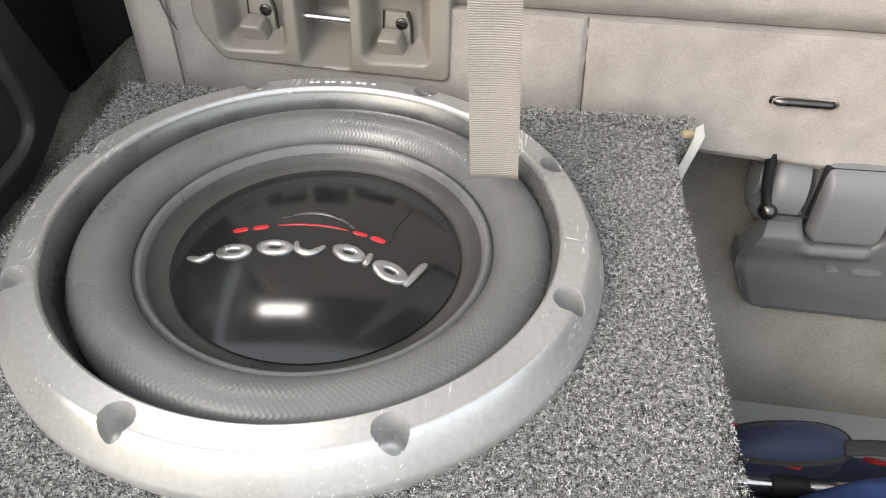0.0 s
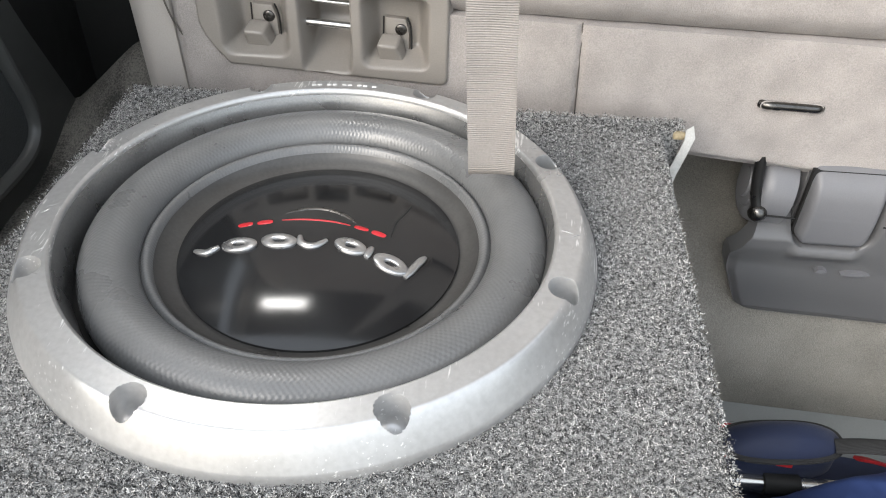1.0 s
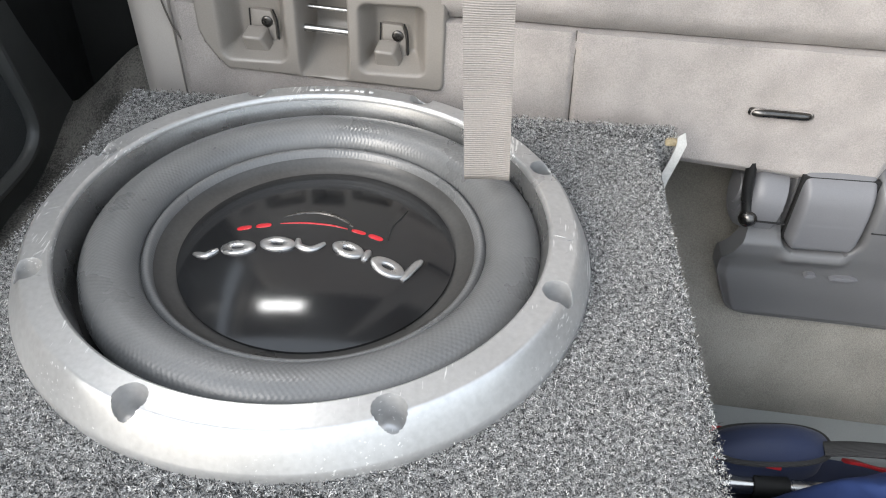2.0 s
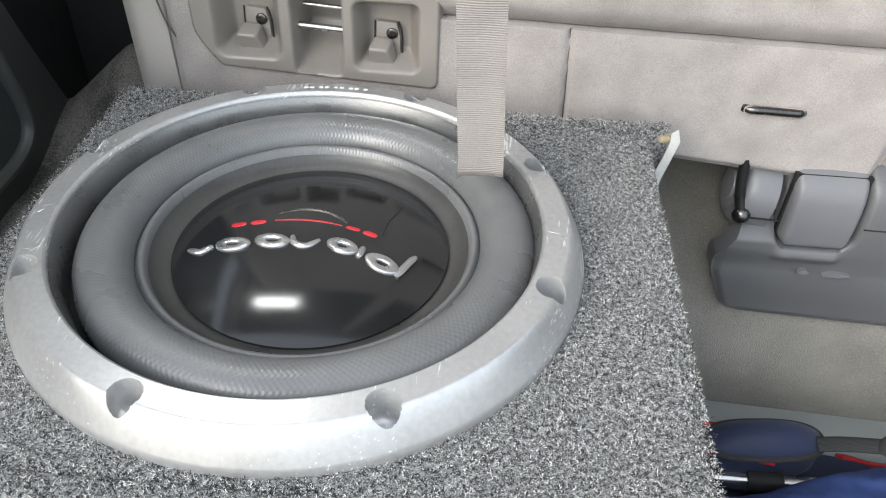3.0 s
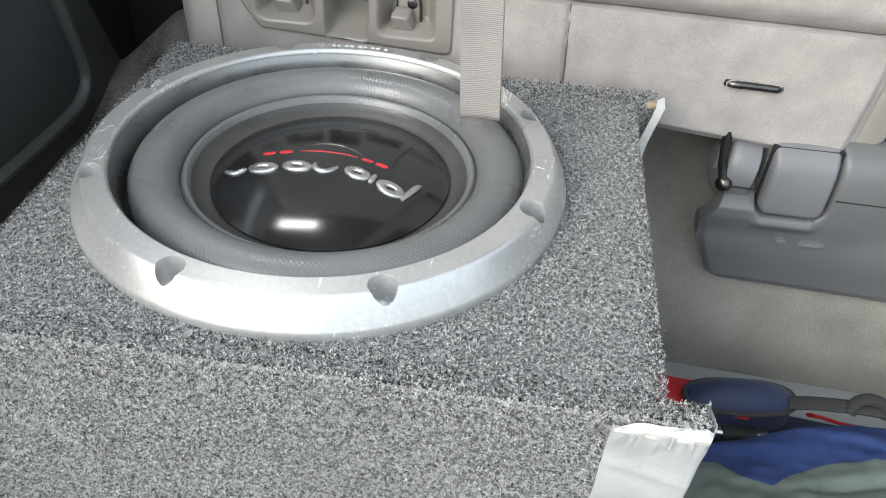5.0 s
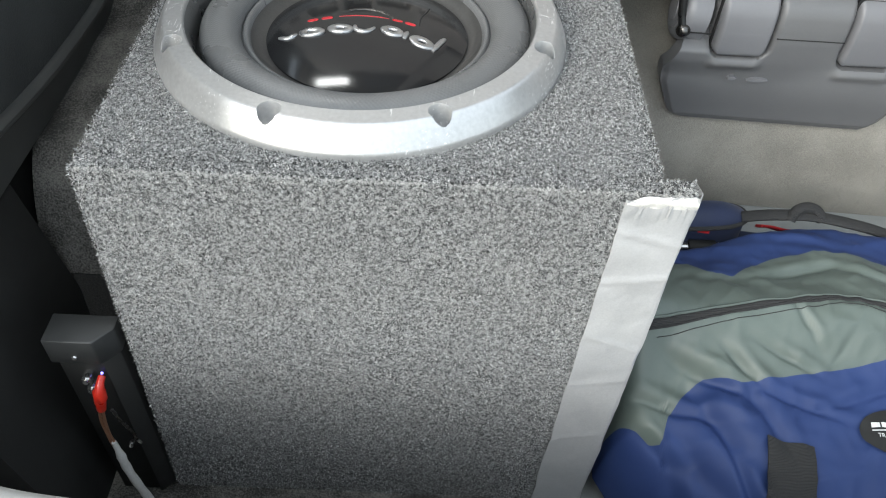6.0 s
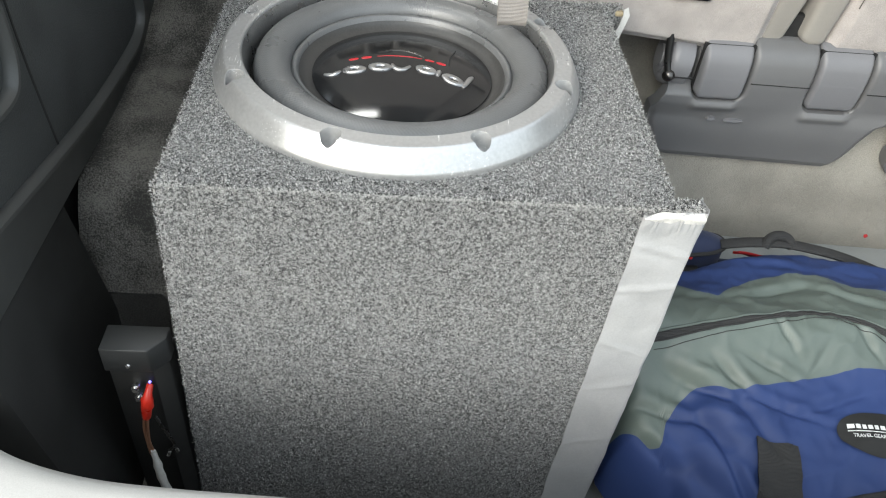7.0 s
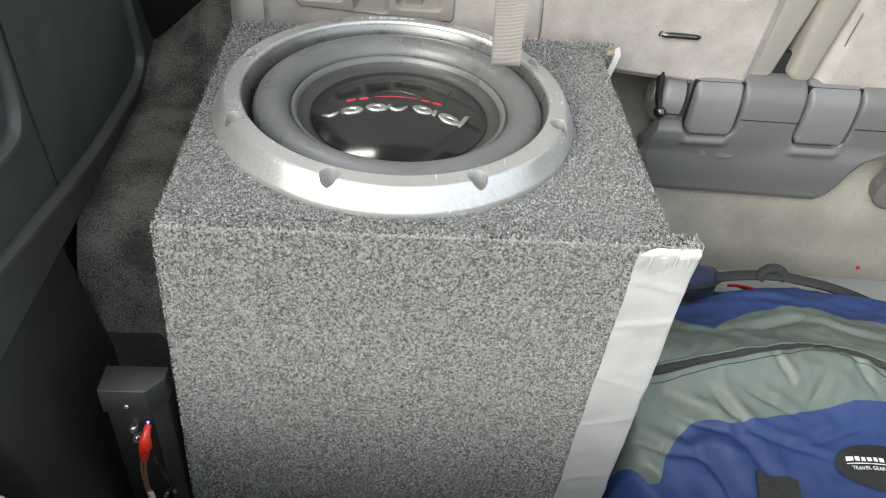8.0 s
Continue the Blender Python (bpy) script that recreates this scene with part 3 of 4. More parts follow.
def hinge_row():
    """Grey plastic hinge covers above shaped cover plates."""
    h = thing("seat_hinge", (0.43, 0.24, 0.21), "grey plastic seat hinge covers over a scuffed cover plate", "seat hinge")

    zs = np.linspace(0.19, 0.395, 411)
    curve = np.interp(zs, [0.2, 0.29, 0.305, 0.32, 0.338, 0.355, 0.37, 0.38, 0.387, 0.391, 0.394], [0.0, 0.0, 0.001, 0.0032, 0.0056, 0.0064, 0.005, 0.0015, -0.005, -0.012, -0.024])
    soft_kernel = np.exp(-((np.arange(-20, 21) / 9.0) ** 2))
    nose = (zs, np.convolve(np.pad(curve, 20, mode="edge"), soft_kernel / soft_kernel.sum(), "valid"))
    pads = ((0.3535, 0.4155, 0.318), (0.4935, 0.5615, 0.3105))

    def inside(x, z, l, r, low, rad=0.013):
        """Depth inside a pad's outline, which is open at the top and round at its lower corners."""
        dx, dz = abs(x - (l + r) / 2) - (r - l) / 2 + rad, low + rad - z
        return -(math.hypot(max(dx, 0), max(dz, 0)) + min(max(dx, dz), 0) - rad)

    def cover(l, r, low):
        def fn(u, v):
            z = 0.393 + (low + 0.0012 - 0.393) * v
            near = max(0.0, 0.012 - (z - low - 0.0012))
            pinch = 0.012 - math.sqrt(max(0.012 ** 2 - near ** 2, 0)) if near else 0.0
            x = l + 0.002 + pinch + (r - l - 0.004 - 2 * pinch) * u
            d = max(min((x - l - 0.002 - pinch), (r - 0.002 - pinch - x), (z - low - 0.0012) * 0.8), 0)
            edge = 0.009 * (1 - math.sqrt(1 - (1 - min(d / 0.0055, 1)) ** 2))
            swell = float(np.interp(z, *nose)) if z > 0.35 else 0.0064 - 0.004 * ((0.35 - z) / 0.035) ** 2
            return (x, 0.1885 - swell - 0.0012 + edge, z)
        return part("hinge_cover", sheet(fn, 60, 60, (0, 0.012, 0)), GREY, h, "raised grey plastic hinge cover", 60)

    for l, r, low in pads:
        cover(l, r, low)
        # Black block puts the joint's shade into colour behind the raised cover.
        part("shadow_gap", block(l + 0.0004, r - 0.0004, 0.1945, 0.199, low + 0.006, 0.388, 0.0), DARKGAP, h, "black filler for the shaded joint behind the cover")

    def plate(left, right, low, top, shaped):
        """A bowed plate between two edges that change with height; the shaped one swells into barrels at its top, with bays for the raised covers."""
        def fn(u, v):
            z = top - v * (top - low)
            lx, rx = (float(np.interp(-z, [-p[1] for p in e], [p[0] for p in e])) for e in (left, right))
            x = 1.1 * (lx + (rx - lx) * u) - 0.01
            y = wall_line(x) - 0.0135 + 0.009 * smoothstep(0.3, low, z) ** 1.5 + 0.004 * (1 - smoothstep(0, 0.03, min(u, 1 - u, (1 - v) * 0.6)))
            if shaped:
                y += (0.1885 - y) * smoothstep(0.285, 0.315, z)
                y -= float(np.interp(z, *nose))
                bay = max(inside(x, z, l, r, lo) for l, r, lo in pads)
                y += 0.018 * smoothstep(-0.0008, 0.0008, bay)
                y += 0.005 * max(0.0, min(1.0, 1 + bay / 0.006)) ** 2 * smoothstep(0.315, 0.335, z)
                for l, r, lo in pads:
                    mid = smoothstep(l - 0.004, l + 0.01, x) * smoothstep(r + 0.002, r - 0.012, x)
                    y -= 0.0045 * mid * math.exp(-(((z - lo + 0.008) / 0.0065) ** 2)) * (1 if bay < 0 else 0.3)
                y += 0.03 * smoothstep(0.3555, 0.3515, x) * smoothstep(0.322, 0.346, z)
            return (x, y, z)
        return sheet(fn, 330 if shaped else 60, 120 if shaped else 50, (0, 0.02, 0))

    p = part("cover_plate", plate([(0.314, 0.393), (0.31, 0.345), (0.3, 0.322), (0.292, 0.3), (0.2945, 0.276), (0.3105, 0.235), (0.3145, 0.229), (0.322, 0.2245), (0.332, 0.2225)], [(0.62, 0.393), (0.605, 0.345), (0.6, 0.309), (0.576, 0.303), (0.555, 0.291), (0.545, 0.271), (0.54, 0.25), (0.535, 0.237), (0.528, 0.228), (0.52, 0.2225)], 0.2225, 0.393, True), GREYDARK, h, "dark grey scuffed cover plate", 55)
    part("cover_plate", plate([(0.609, 0.335), (0.609, 0.296), (0.598, 0.276), (0.59, 0.251), (0.592, 0.232), (0.599, 0.221), (0.61, 0.216)], [(0.81, 0.335), (0.81, 0.216)], 0.216, 0.335, False), GREYDARK, h, "dark grey cover plate", 50)
    for x0, x1, z in ((0.4185, 0.491, 0.3455), (0.5645, 0.64, 0.3405)):
        part("split_line", tube([(x0, 0.1826, z), (x1, 0.1826, z - 0.001)], 0.0007, 6), DARKGAP, p)
    # Solid black block stands in for the shade between hinge and seat.
    part("shadow_gap", block(0.318, 0.66, 0.216, 0.226, 0.325, 0.42, 0.002), DARKGAP, h, "black filler for the shaded gap behind the hinge")
    knuckle = lathe([(0, 0.026), (0.0125, 0.026), (0.0135, 0.0235), (0.02, 0.0235), (0.0212, 0.021), (0.0275, 0.0205), (0.0315, 0.017), (0.033, 0.011), (0.033, -0.006), (0, -0.006)], 48)
    knuckle.transform(Matrix.Translation((0.3385, 0.2225, 0.352)) @ Matrix.Rotation(radians(-82), 4, "Y"))
    part("knuckle", knuckle, GREY, h, "round grey hinge end")
    part("split_line", tube([(0.325, 0.1895, 0.3445), (0.3505, 0.1888, 0.344)], 0.0008, 6), DARKGAP, h)
    for x0, w, z in ((0.383, 0.010, 0.290), (0.405, 0.024, 0.289)):
        part("scuff", prism([(x0, z), (x0 + w * 0.6, z - 0.001), (x0 + w, z + 0.0015), (x0 + w * 0.7, z + 0.0035), (x0 + w * 0.2, z + 0.003)], "y", 0.1868, 0.196), GREY, p, "pale scuff mark")
    rod = tube(smooth_path([(0.3135, 0.205, 0.40), (0.3145, 0.2, 0.375), (0.3165, 0.197, 0.36), (0.319, 0.194, 0.35)], 6), 0.0046, 10)
    part("rod", rod, BLACKMETAL, h, "black metal rod")
    ball = bmesh.new()
    bmesh.ops.create_uvsphere(ball, u_segments=24, v_segments=16, radius=0.0078)
    ball.transform(Matrix.Translation((0.3205, 0.1925, 0.345)))
    part("ball_stud", ball, METAL, h, "shiny dark metal ball stud")
    part("bolt", tube([(0.324, 0.195, 0.345), (0.338, 0.197, 0.344)], 0.0035, 8), METAL, h)
    return h


hinge_row()


# ---- subwoofer box ----
TOP = 0.44


def sub_box():
    b = thing("subwoofer_box", (0.02, 0.0, 0.0), "carpeted grey subwoofer box with silver duct tape on one edge", "speaker box")
    def board(u, v):
        a = 2 * math.pi * u
        c, s = math.cos(a), math.sin(a)
        reach = min((0.2165 + 0.03 * s * 0.2 if c > 0 else 0.174) / max(abs(c), 1e-6), (0.152 if s > 0 else 0.165) / max(abs(s), 1e-6))
        r = 0.138 + (reach - 0.138) * v
        edge = 0.0025 * smoothstep(0.97, 1, v)
        return (r * c, r * s, TOP - edge)

    part("top_board", sheet(board, 360, 12, (0, 0, -0.018)), FELT, b, "", 60)
    part("front_board", prism([(-0.174, TOP), (0.236, TOP - 0.001), (0.2275, 0.0), (-0.19, 0.0)], "y", -0.179, -0.1655, 0.003, 3), FELT, b)
    part("rear_board", prism([(-0.172, TOP), (0.236, TOP - 0.001), (0.2275, 0.0), (-0.185, 0.0)], "y", 0.1525, 0.168, 0.003, 3), FELT, b)
    part("side_board", prism([(-0.1735, TOP - 0.019), (-0.157, TOP - 0.019), (-0.172, 0.002), (-0.1885, 0.002)], "y", -0.165, 0.152, 0.002), FELT, b)
    part("side_board", prism([(0.197, TOP - 0.019), (0.2125, TOP - 0.019), (0.205, 0.002), (0.19, 0.002)], "y", -0.165, 0.152, 0.002), FELT, b)

    # duct tape folded over the free edge of the front board, with a crumpled upper end
    def tape(u, v):
        z = 0.002 + v * 0.434
        k = z / TOP
        left = 0.179 + 0.011 * k
        right = 0.2285 + 0.0095 * k
        w = u * 1.35
        if w < 1:
            x, y = left + (right - left) * w, -0.1806 - 0.0009 * hill(w * 0.05, z, 45, 2) - 0.0014 * math.exp(-(((z - 0.352 - 0.008 * w) / 0.0022) ** 2)) - 0.0012 * math.exp(-(((z - 0.405 + 0.012 * w) / 0.002) ** 2)) - 0.001 * math.exp(-(((z - 0.29 + 0.02 * w) / 0.002) ** 2)) - 0.0009 * math.exp(-(((z - 0.13 - 0.015 * w) / 0.0025) ** 2)) - 0.0008 * math.exp(-(((z - 0.22 - 0.01 * w) / 0.003) ** 2)) - 0.0015 * smoothstep(0.94, 1, v) * abs(hill(w, z, 60, 5)) * 3
        else:
            x, y = right + 0.0008, -0.1802 + (w - 1) / 0.35 * 0.018
        if v > 0.97:
            z += 0.004 * smoothstep(0.25, 0.6, u) + 0.002 * hill(u, 0, 7, 1)
        x += 0.0013 * hill(z, u, 40, 8)
        return (x, y, z)

    part("duct_tape", sheet(tape, 40, 130, (-0.0002, 0.0006, 0)), TAPE, b, "wrinkled silver duct tape", 60)
    def fold(u, v):
        x = 0.1905 + 0.047 * u
        top = 0.4335 + 0.0055 * smoothstep(0.0, 0.3, u) + 0.0008 * hill(u, 0, 9, 3)
        z = top - (0.0015 + 0.0085 * smoothstep(0.0, 0.22, u)) * v
        return (x, -0.1818 - 0.0014 * math.sin(math.pi * min(v * 1.1, 1)) - 0.0006 * hill(u * 4, v, 2, 6), z)

    part("tape_fold", sheet(fold, 30, 8, (0, 0.0006, 0)), PAPER, b, "folded pale end of tape", 60)
    # torn rear corner: bare board and a hanging strip of tape
    part("torn_edge", block(0.2275, 0.2368, 0.1508, 0.164, TOP - 0.007, TOP - 0.0012, 0.002, 2), WOOD, b, "bare torn fibreboard corner")
    strip = bmesh.new()
    rows = [((0.2362, 0.152, 0.4415), (0.2425, 0.159, 0.441)), ((0.2355, 0.148, 0.435), (0.244, 0.153, 0.4345)), ((0.233, 0.147, 0.425), (0.2405, 0.1495, 0.424)), ((0.2285, 0.148, 0.405), (0.236, 0.1495, 0.404)), ((0.2265, 0.149, 0.38), (0.233, 0.15, 0.379))]
    vs = [(strip.verts.new(p), strip.verts.new(q), strip.verts.new(Vector(q) + Vector((0, 0.0012, -0.0006))), strip.verts.new(Vector(p) + Vector((0, 0.0012, -0.0006)))) for p, q in rows]
    for a, c in zip(vs, vs[1:]):
        for i in range(4):
            strip.faces.new((a[i], a[(i + 1) % 4], c[(i + 1) % 4], c[i]))
    strip.faces.new(vs[0]), strip.faces.new(vs[-1])
    part("torn_tape", strip, PAPER, b, "torn strip of white tape")
    # felt pile: short curled fibres
    rng = np.random.default_rng(5)
    verts, faces = [], []

    def pile(n, place, normal, length):
        o = place(n)
        n = len(o)
        d = rng.normal(size=(n, 3)) * 0.8 + np.array(normal) * 0.55
        d /= np.linalg.norm(d, axis=1)[:, None]
        e = d + rng.normal(size=(n, 3)) * 0.7
        e /= np.linalg.norm(e, axis=1)[:, None]
        ln = (length * rng.uniform(0.5, 1.3, n))[:, None]
        w = rng.normal(size=(n, 3))
        w = np.cross(w, d)
        w *= (0.00017 * rng.uniform(0.7, 1.5, n) / np.linalg.norm(w, axis=1))[:, None]
        base = sum(len(v) for v in verts)
        mid, tip = o + d * ln * 0.5, o + (d + e) * ln * 0.5
        v = np.stack([o - w, o + w, mid + w, mid - w, tip], 1).reshape(-1, 3)
        verts.append(v)
        i = base + 5 * np.arange(n)
        faces.extend(np.stack([i, i + 1, i + 2, i + 3], 1).tolist())
        faces.extend(np.stack([i + 3, i + 2, i + 4], 1).tolist())

    def flat_top(n):
        p = np.stack([rng.uniform(-0.174, 0.217, n), rng.uniform(-0.179, 0.168, n), np.full(n, TOP)], 1)
        p = p[np.hypot(p[:, 0] - 0.004, p[:, 1] - 0.002) > 0.16]
        return p

    def flat_front(n):
        z = rng.uniform(0, TOP, n)
        return np.stack([rng.uniform(0, 1, n) * (0.362 + 0.003 * z) - 0.189 + 0.034 * z, np.full(n, -0.179), z], 1)

    def right_rim(n):
        return np.stack([np.full(n, 0.2155), rng.uniform(-0.165, 0.152, n), TOP - rng.uniform(0, 0.012, n)], 1)

    def left_rim(n):
        z = TOP * rng.uniform(0, 1, n) ** 0.6
        return np.stack([-0.19 + 0.036 * z, np.where(rng.uniform(0, 1, n) < 0.6, -0.178, rng.uniform(-0.178, 0.16, n)), z], 1)

    def front_rim(n):
        return np.stack([rng.uniform(-0.174, 0.236, n), -0.179 + rng.uniform(0, 0.002, n), TOP - rng.uniform(0, 0.002, n)], 1)

    def flange(n):
        return np.stack([rng.uniform(0.2135, 0.236, n), np.where(rng.uniform(0, 1, n) < 0.6, rng.uniform(-0.179, -0.166, n), rng.uniform(0.153, 0.168, n)), np.full(n, TOP)], 1)

    pile(130000, flat_top, (0, 0, 1), 0.0034)
    pile(120000, flat_front, (0, -1, 0), 0.0034)
    pile(2500, right_rim, (1, 0, 0.3), 0.0032)
    pile(2500, left_rim, (-1, -0.4, 0), 0.0026)
    pile(7000, front_rim, (0, -0.7, 0.7), 0.0026)
    pile(1800, flange, (0, 0, 1), 0.0032)
    me = bpy.data.meshes.new("felt_fibre")
    me.from_pydata(np.concatenate(verts).tolist(), [], faces)
    me.materials.append(FIBRE)
    ob = new("felt_fibre", me)
    ob.parent, ob.matrix_parent_inverse = b, Matrix.Translation(-b.location)
    tagged(ob, "short salt-and-pepper felt fibres", "", "", "stuff")
    # pale worn pile along the front edge
    verts.clear()
    faces.clear()

    def worn(n):
        x = rng.uniform(-0.17, 0.232, n)
        keep = np.sin(x * 61) + np.sin(x * 143 + 1) + rng.normal(size=n) > -0.6
        return np.stack([x, np.full(n, -0.1793), TOP - 0.0012 + rng.normal(size=n) * 0.0006], 1)[keep]

    pile(3600, worn, (0, -0.8, 0.5), 0.0026)
    me = bpy.data.meshes.new("worn_edge")
    me.from_pydata(np.concatenate(verts).tolist(), [], faces)
    me.materials.append(PALEFIBRE)
    ob = new("worn_edge", me)
    ob.parent, ob.matrix_parent_inverse = b, Matrix.Translation(-b.location)
    tagged(ob, "pale worn felt edge", "", "", "stuff")
    return b


sub_box()


OFF = 0.003


def woofer():
    w = thing("subwoofer", (0.0, 0.0, TOP), "large round subwoofer with scratched silver ring and glossy black cap", "loudspeaker")
    seg = 900
    prof = [(0.1366, 0.0200), (0.1366, 0.0212), (0.1370, 0.0226), (0.1376, 0.0234), (0.1385, 0.0240)]
    prof += [(0.1385 + 0.012 * k / 24, 0.0240 - 0.0008 * k / 24) for k in range(1, 25)]
    prof += [(0.1505 + 0.0025 * math.sin(a), 0.0207 + 0.0025 * math.cos(a)) for a in [radians(10 * k) for k in range(1, 6)]]
    prof += [(0.1526 + 0.0094 * (k / 16) ** 0.85, 0.0222 - 0.0172 * (k / 16)) for k in range(1, 17)]
    prof += [(0.1624, 0.003), (0.1624, 0.0)]
    bm = lathe(prof, seg, (0, 0, TOP))
    rad = 0.0078
    pr = [(r, z) for r, z in prof[4:-1]]
    ring_z = lambda r: float(np.interp(r, [p[0] for p in pr], [p[1] for p in pr]))
    gone = set()
    for k in range(8):
        a = radians(22.5 + 45 * k + 3.2)
        cx, cy = 0.1485 * math.cos(a), 0.1485 * math.sin(a)
        for fc in bm.faces:
            c = fc.calc_center_median()
            if math.hypot(c.x - cx, c.y - cy) < rad + 0.0004 and c.z > TOP + 0.004 and math.hypot(c.x, c.y) > 0.138:
                gone.add(fc)
    bmesh.ops.delete(bm, geom=list(gone), context="FACES")
    cups = []
    for k in range(8):
        a = radians(22.5 + 45 * k + 3.2)
        cx, cy = 0.1485 * math.cos(a), 0.1485 * math.sin(a)

        def cup(u, v, cx=cx, cy=cy):
            t = 2 * math.pi * u
            step = round(v * 9)
            r = rad * (1.2, 1.06, 1.0, 0.985, 0.95, 0.88, 0.75, 0.55, 0.3, 0.0001)[step]
            x, y = cx + r * math.cos(t), cy + r * math.sin(t)
            lip = TOP + ring_z(math.hypot(x, y)) + 0.00012
            base = TOP + 0.0045
            drop = (0.0, 0.0, 0.1, 0.4, 0.65, 0.82, 0.93, 0.98, 1.0, 1.0)[step]
            return (x, y, lip + (min(base, lip - 0.0004) - lip) * drop)

        cups.append(sheet(cup, 64, 9))
    ring = part("ring", bm, RING, w, "scratched silver-grey mounting ring", 35)
    for c in cups:
        part("screw_recess", c, RING, ring, "", 50)
    part("inner_wall", lathe([(0.1370, 0.0208), (0.1364, 0.0195), (0.1345, 0.013), (0.1325, 0.004), (0.132, -0.003)], 180, (0, 0, TOP)), GASKET, w, "dull silver inner wall of the ring")
    # dark well behind the ring
    part("basket", lathe([(0.137, 0.004), (0.1335, -0.004), (0.128, -0.006), (0.095, -0.03)], 180, (0, 0, TOP)), DARKGAP, w, "dark basket gap")
    # rolled surround with fine ribs
    roll = []
    for k in range(33):
        a = math.pi * (k / 32) * 0.98 + 0.02
        roll.append((0.1153 + 0.0162 * math.cos(a), 0.002 + 0.0155 * math.sin(a) ** 0.9))
    roll += [(0.0985, 0.0035), (0.0972, 0.0055), (0.0955, 0.006), (0.0940, 0.0048), (0.0925, 0.001)]
    bm = lathe(roll, 720, (OFF, 0, TOP))
    part("surround", bm, RUBBER, w, "dimpled grey rubber surround", 60)
    part("cone", lathe([(0.0932, 0.002), (0.0915, -0.001), (0.0875, -0.004), (0.0835, -0.0055), (0.079, -0.0065)], 240, (OFF, 0, TOP)), CONE, w, "dark paper cone")

    def dome(r):
        return TOP - 0.0045 + 0.0125 * (1 - min(r / 0.081, 1) ** 2.5)

    cap = part("dust_cap", lathe([(0.081, -0.0062)] + [(0.081 * math.cos(radians(90 * k / 40)) if k < 40 else 0, dome(0.081 * math.cos(radians(90 * k / 40))) - TOP) for k in range(41)], 240, (OFF, 0, TOP)), CAP, w, "glossy black domed dust cap", 60)
    # emblem: slanted satin ovals and rounded bars on a gentle arc, with red strokes behind them
    def placed(x, y, cx, cy, turn, lean):
        x += lean * y
        return cx + x * math.cos(turn) - y * math.sin(turn), cy + x * math.sin(turn) + y * math.cos(turn)

    def oval(cx, cy, a, b, turn, lean=-0.3, hole=0.5, n=28):
        bm = bmesh.new()
        rows = []
        for f, up in ((1.0, -0.0012), (1.0, 0.0012), (0.9, 0.0018), (hole + 0.12, 0.0018), (hole, 0.0012), (hole, -0.0012)):
            row = []
            for k in range(n):
                t = 2 * math.pi * k / n
                shy = 1.0 if f > 0.8 else 0.8
                x, y = placed(a * f * math.cos(t), b * f * shy * math.sin(t), cx, cy, turn, lean)
                row.append(bm.verts.new((x, y, dome(math.hypot(x - OFF, y)) + up)))
            rows.append(row)
        for p, q in zip(rows, rows[1:] + rows[:1]):
            for k in range(n):
                bm.faces.new((p[k], p[(k + 1) % n], q[(k + 1) % n], q[k]))
        part("emblem_oval", bm, CHROME, cap, "satin chrome emblem oval", 50)

    def stroke(points, width, mat, name, label, up=0.0018, base=0.0012):
        """A flat rounded stroke that follows the dome."""
        path = smooth_path([(x, y, 0) for x, y in points], 6)
        path = [Vector((p.x, p.y, dome(math.hypot(p.x - OFF, p.y)) + (up - base) / 2)) for p in path]
        m = len(path) - 1
        radii = [width / 2 * (0.55 + 0.45 * min(1, 4 * i / m, 4 * (m - i) / m)) for i in range(m + 1)]
        part(name, tube(path, radii, 10, flat=(up + base) / width, normal=(0, 0, 1)), mat, cap, label, 60)

    chrome = "satin chrome emblem stroke"
    for cx, cy, a, b, turn in ((-0.0395, -0.0145, 0.0102, 0.0058, 0.12), (-0.0172, -0.0112, 0.0102, 0.006, 0.08), (0.0235, -0.0112, 0.0094, 0.006, -0.14), (0.0475, -0.0205, 0.0102, 0.0064, -0.22)):
        oval(cx, cy, a, b, turn, -0.3, 0.36)
    stroke([(-0.066, -0.0155), (-0.058, -0.0185), (-0.0515, -0.0145)], 0.0046, CHROME, "emblem_stroke", chrome)
    stroke([(-0.0065, -0.0055), (-0.0045, -0.0115), (0.003, -0.0135), (0.0095, -0.0075)], 0.0046, CHROME, "emblem_stroke", chrome)
    stroke([(0.0355, -0.0095), (0.0335, -0.0185)], 0.0046, CHROME, "emblem_stroke", chrome)
    stroke([(0.0655, -0.0085), (0.0615, -0.0165), (0.0565, -0.0275)], 0.0052, CHROME, "emblem_stroke", chrome)
    for points, width in (([(-0.0455, 0.0035), (-0.037, 0.005)], 0.0046), ([(-0.0345, 0.0055), (-0.0255, 0.007)], 0.0046), ([(-0.0205, 0.0085), (-0.006, 0.0102), (0.009, 0.0098), (0.02, 0.0078)], 0.0016), ([(0.0225, 0.0072), (0.031, 0.0052)], 0.0036), ([(0.033, 0.0045), (0.0415, 0.002)], 0.0046)):
        stroke(points, width, RED, "red_mark", "red printed mark", 0.0003, 0.0006)
    stroke([(-0.02, 0.0155), (-0.009, 0.0205), (0.003, 0.0215), (0.014, 0.0175), (0.023, 0.0105)], 0.003, METAL, "emblem_arc", "thin dark satin swoosh", 0.0006, 0.0012)
    stroke([(0.052, 0.038), (0.0495, 0.028), (0.0455, 0.016), (0.0445, 0.002)], 0.0014, DARKGAP, "crack", "thin dark crack", 0.0004, 0.0006)
    # bright nicks and scratches on the flat of the ring
    rnd = random.Random(4)
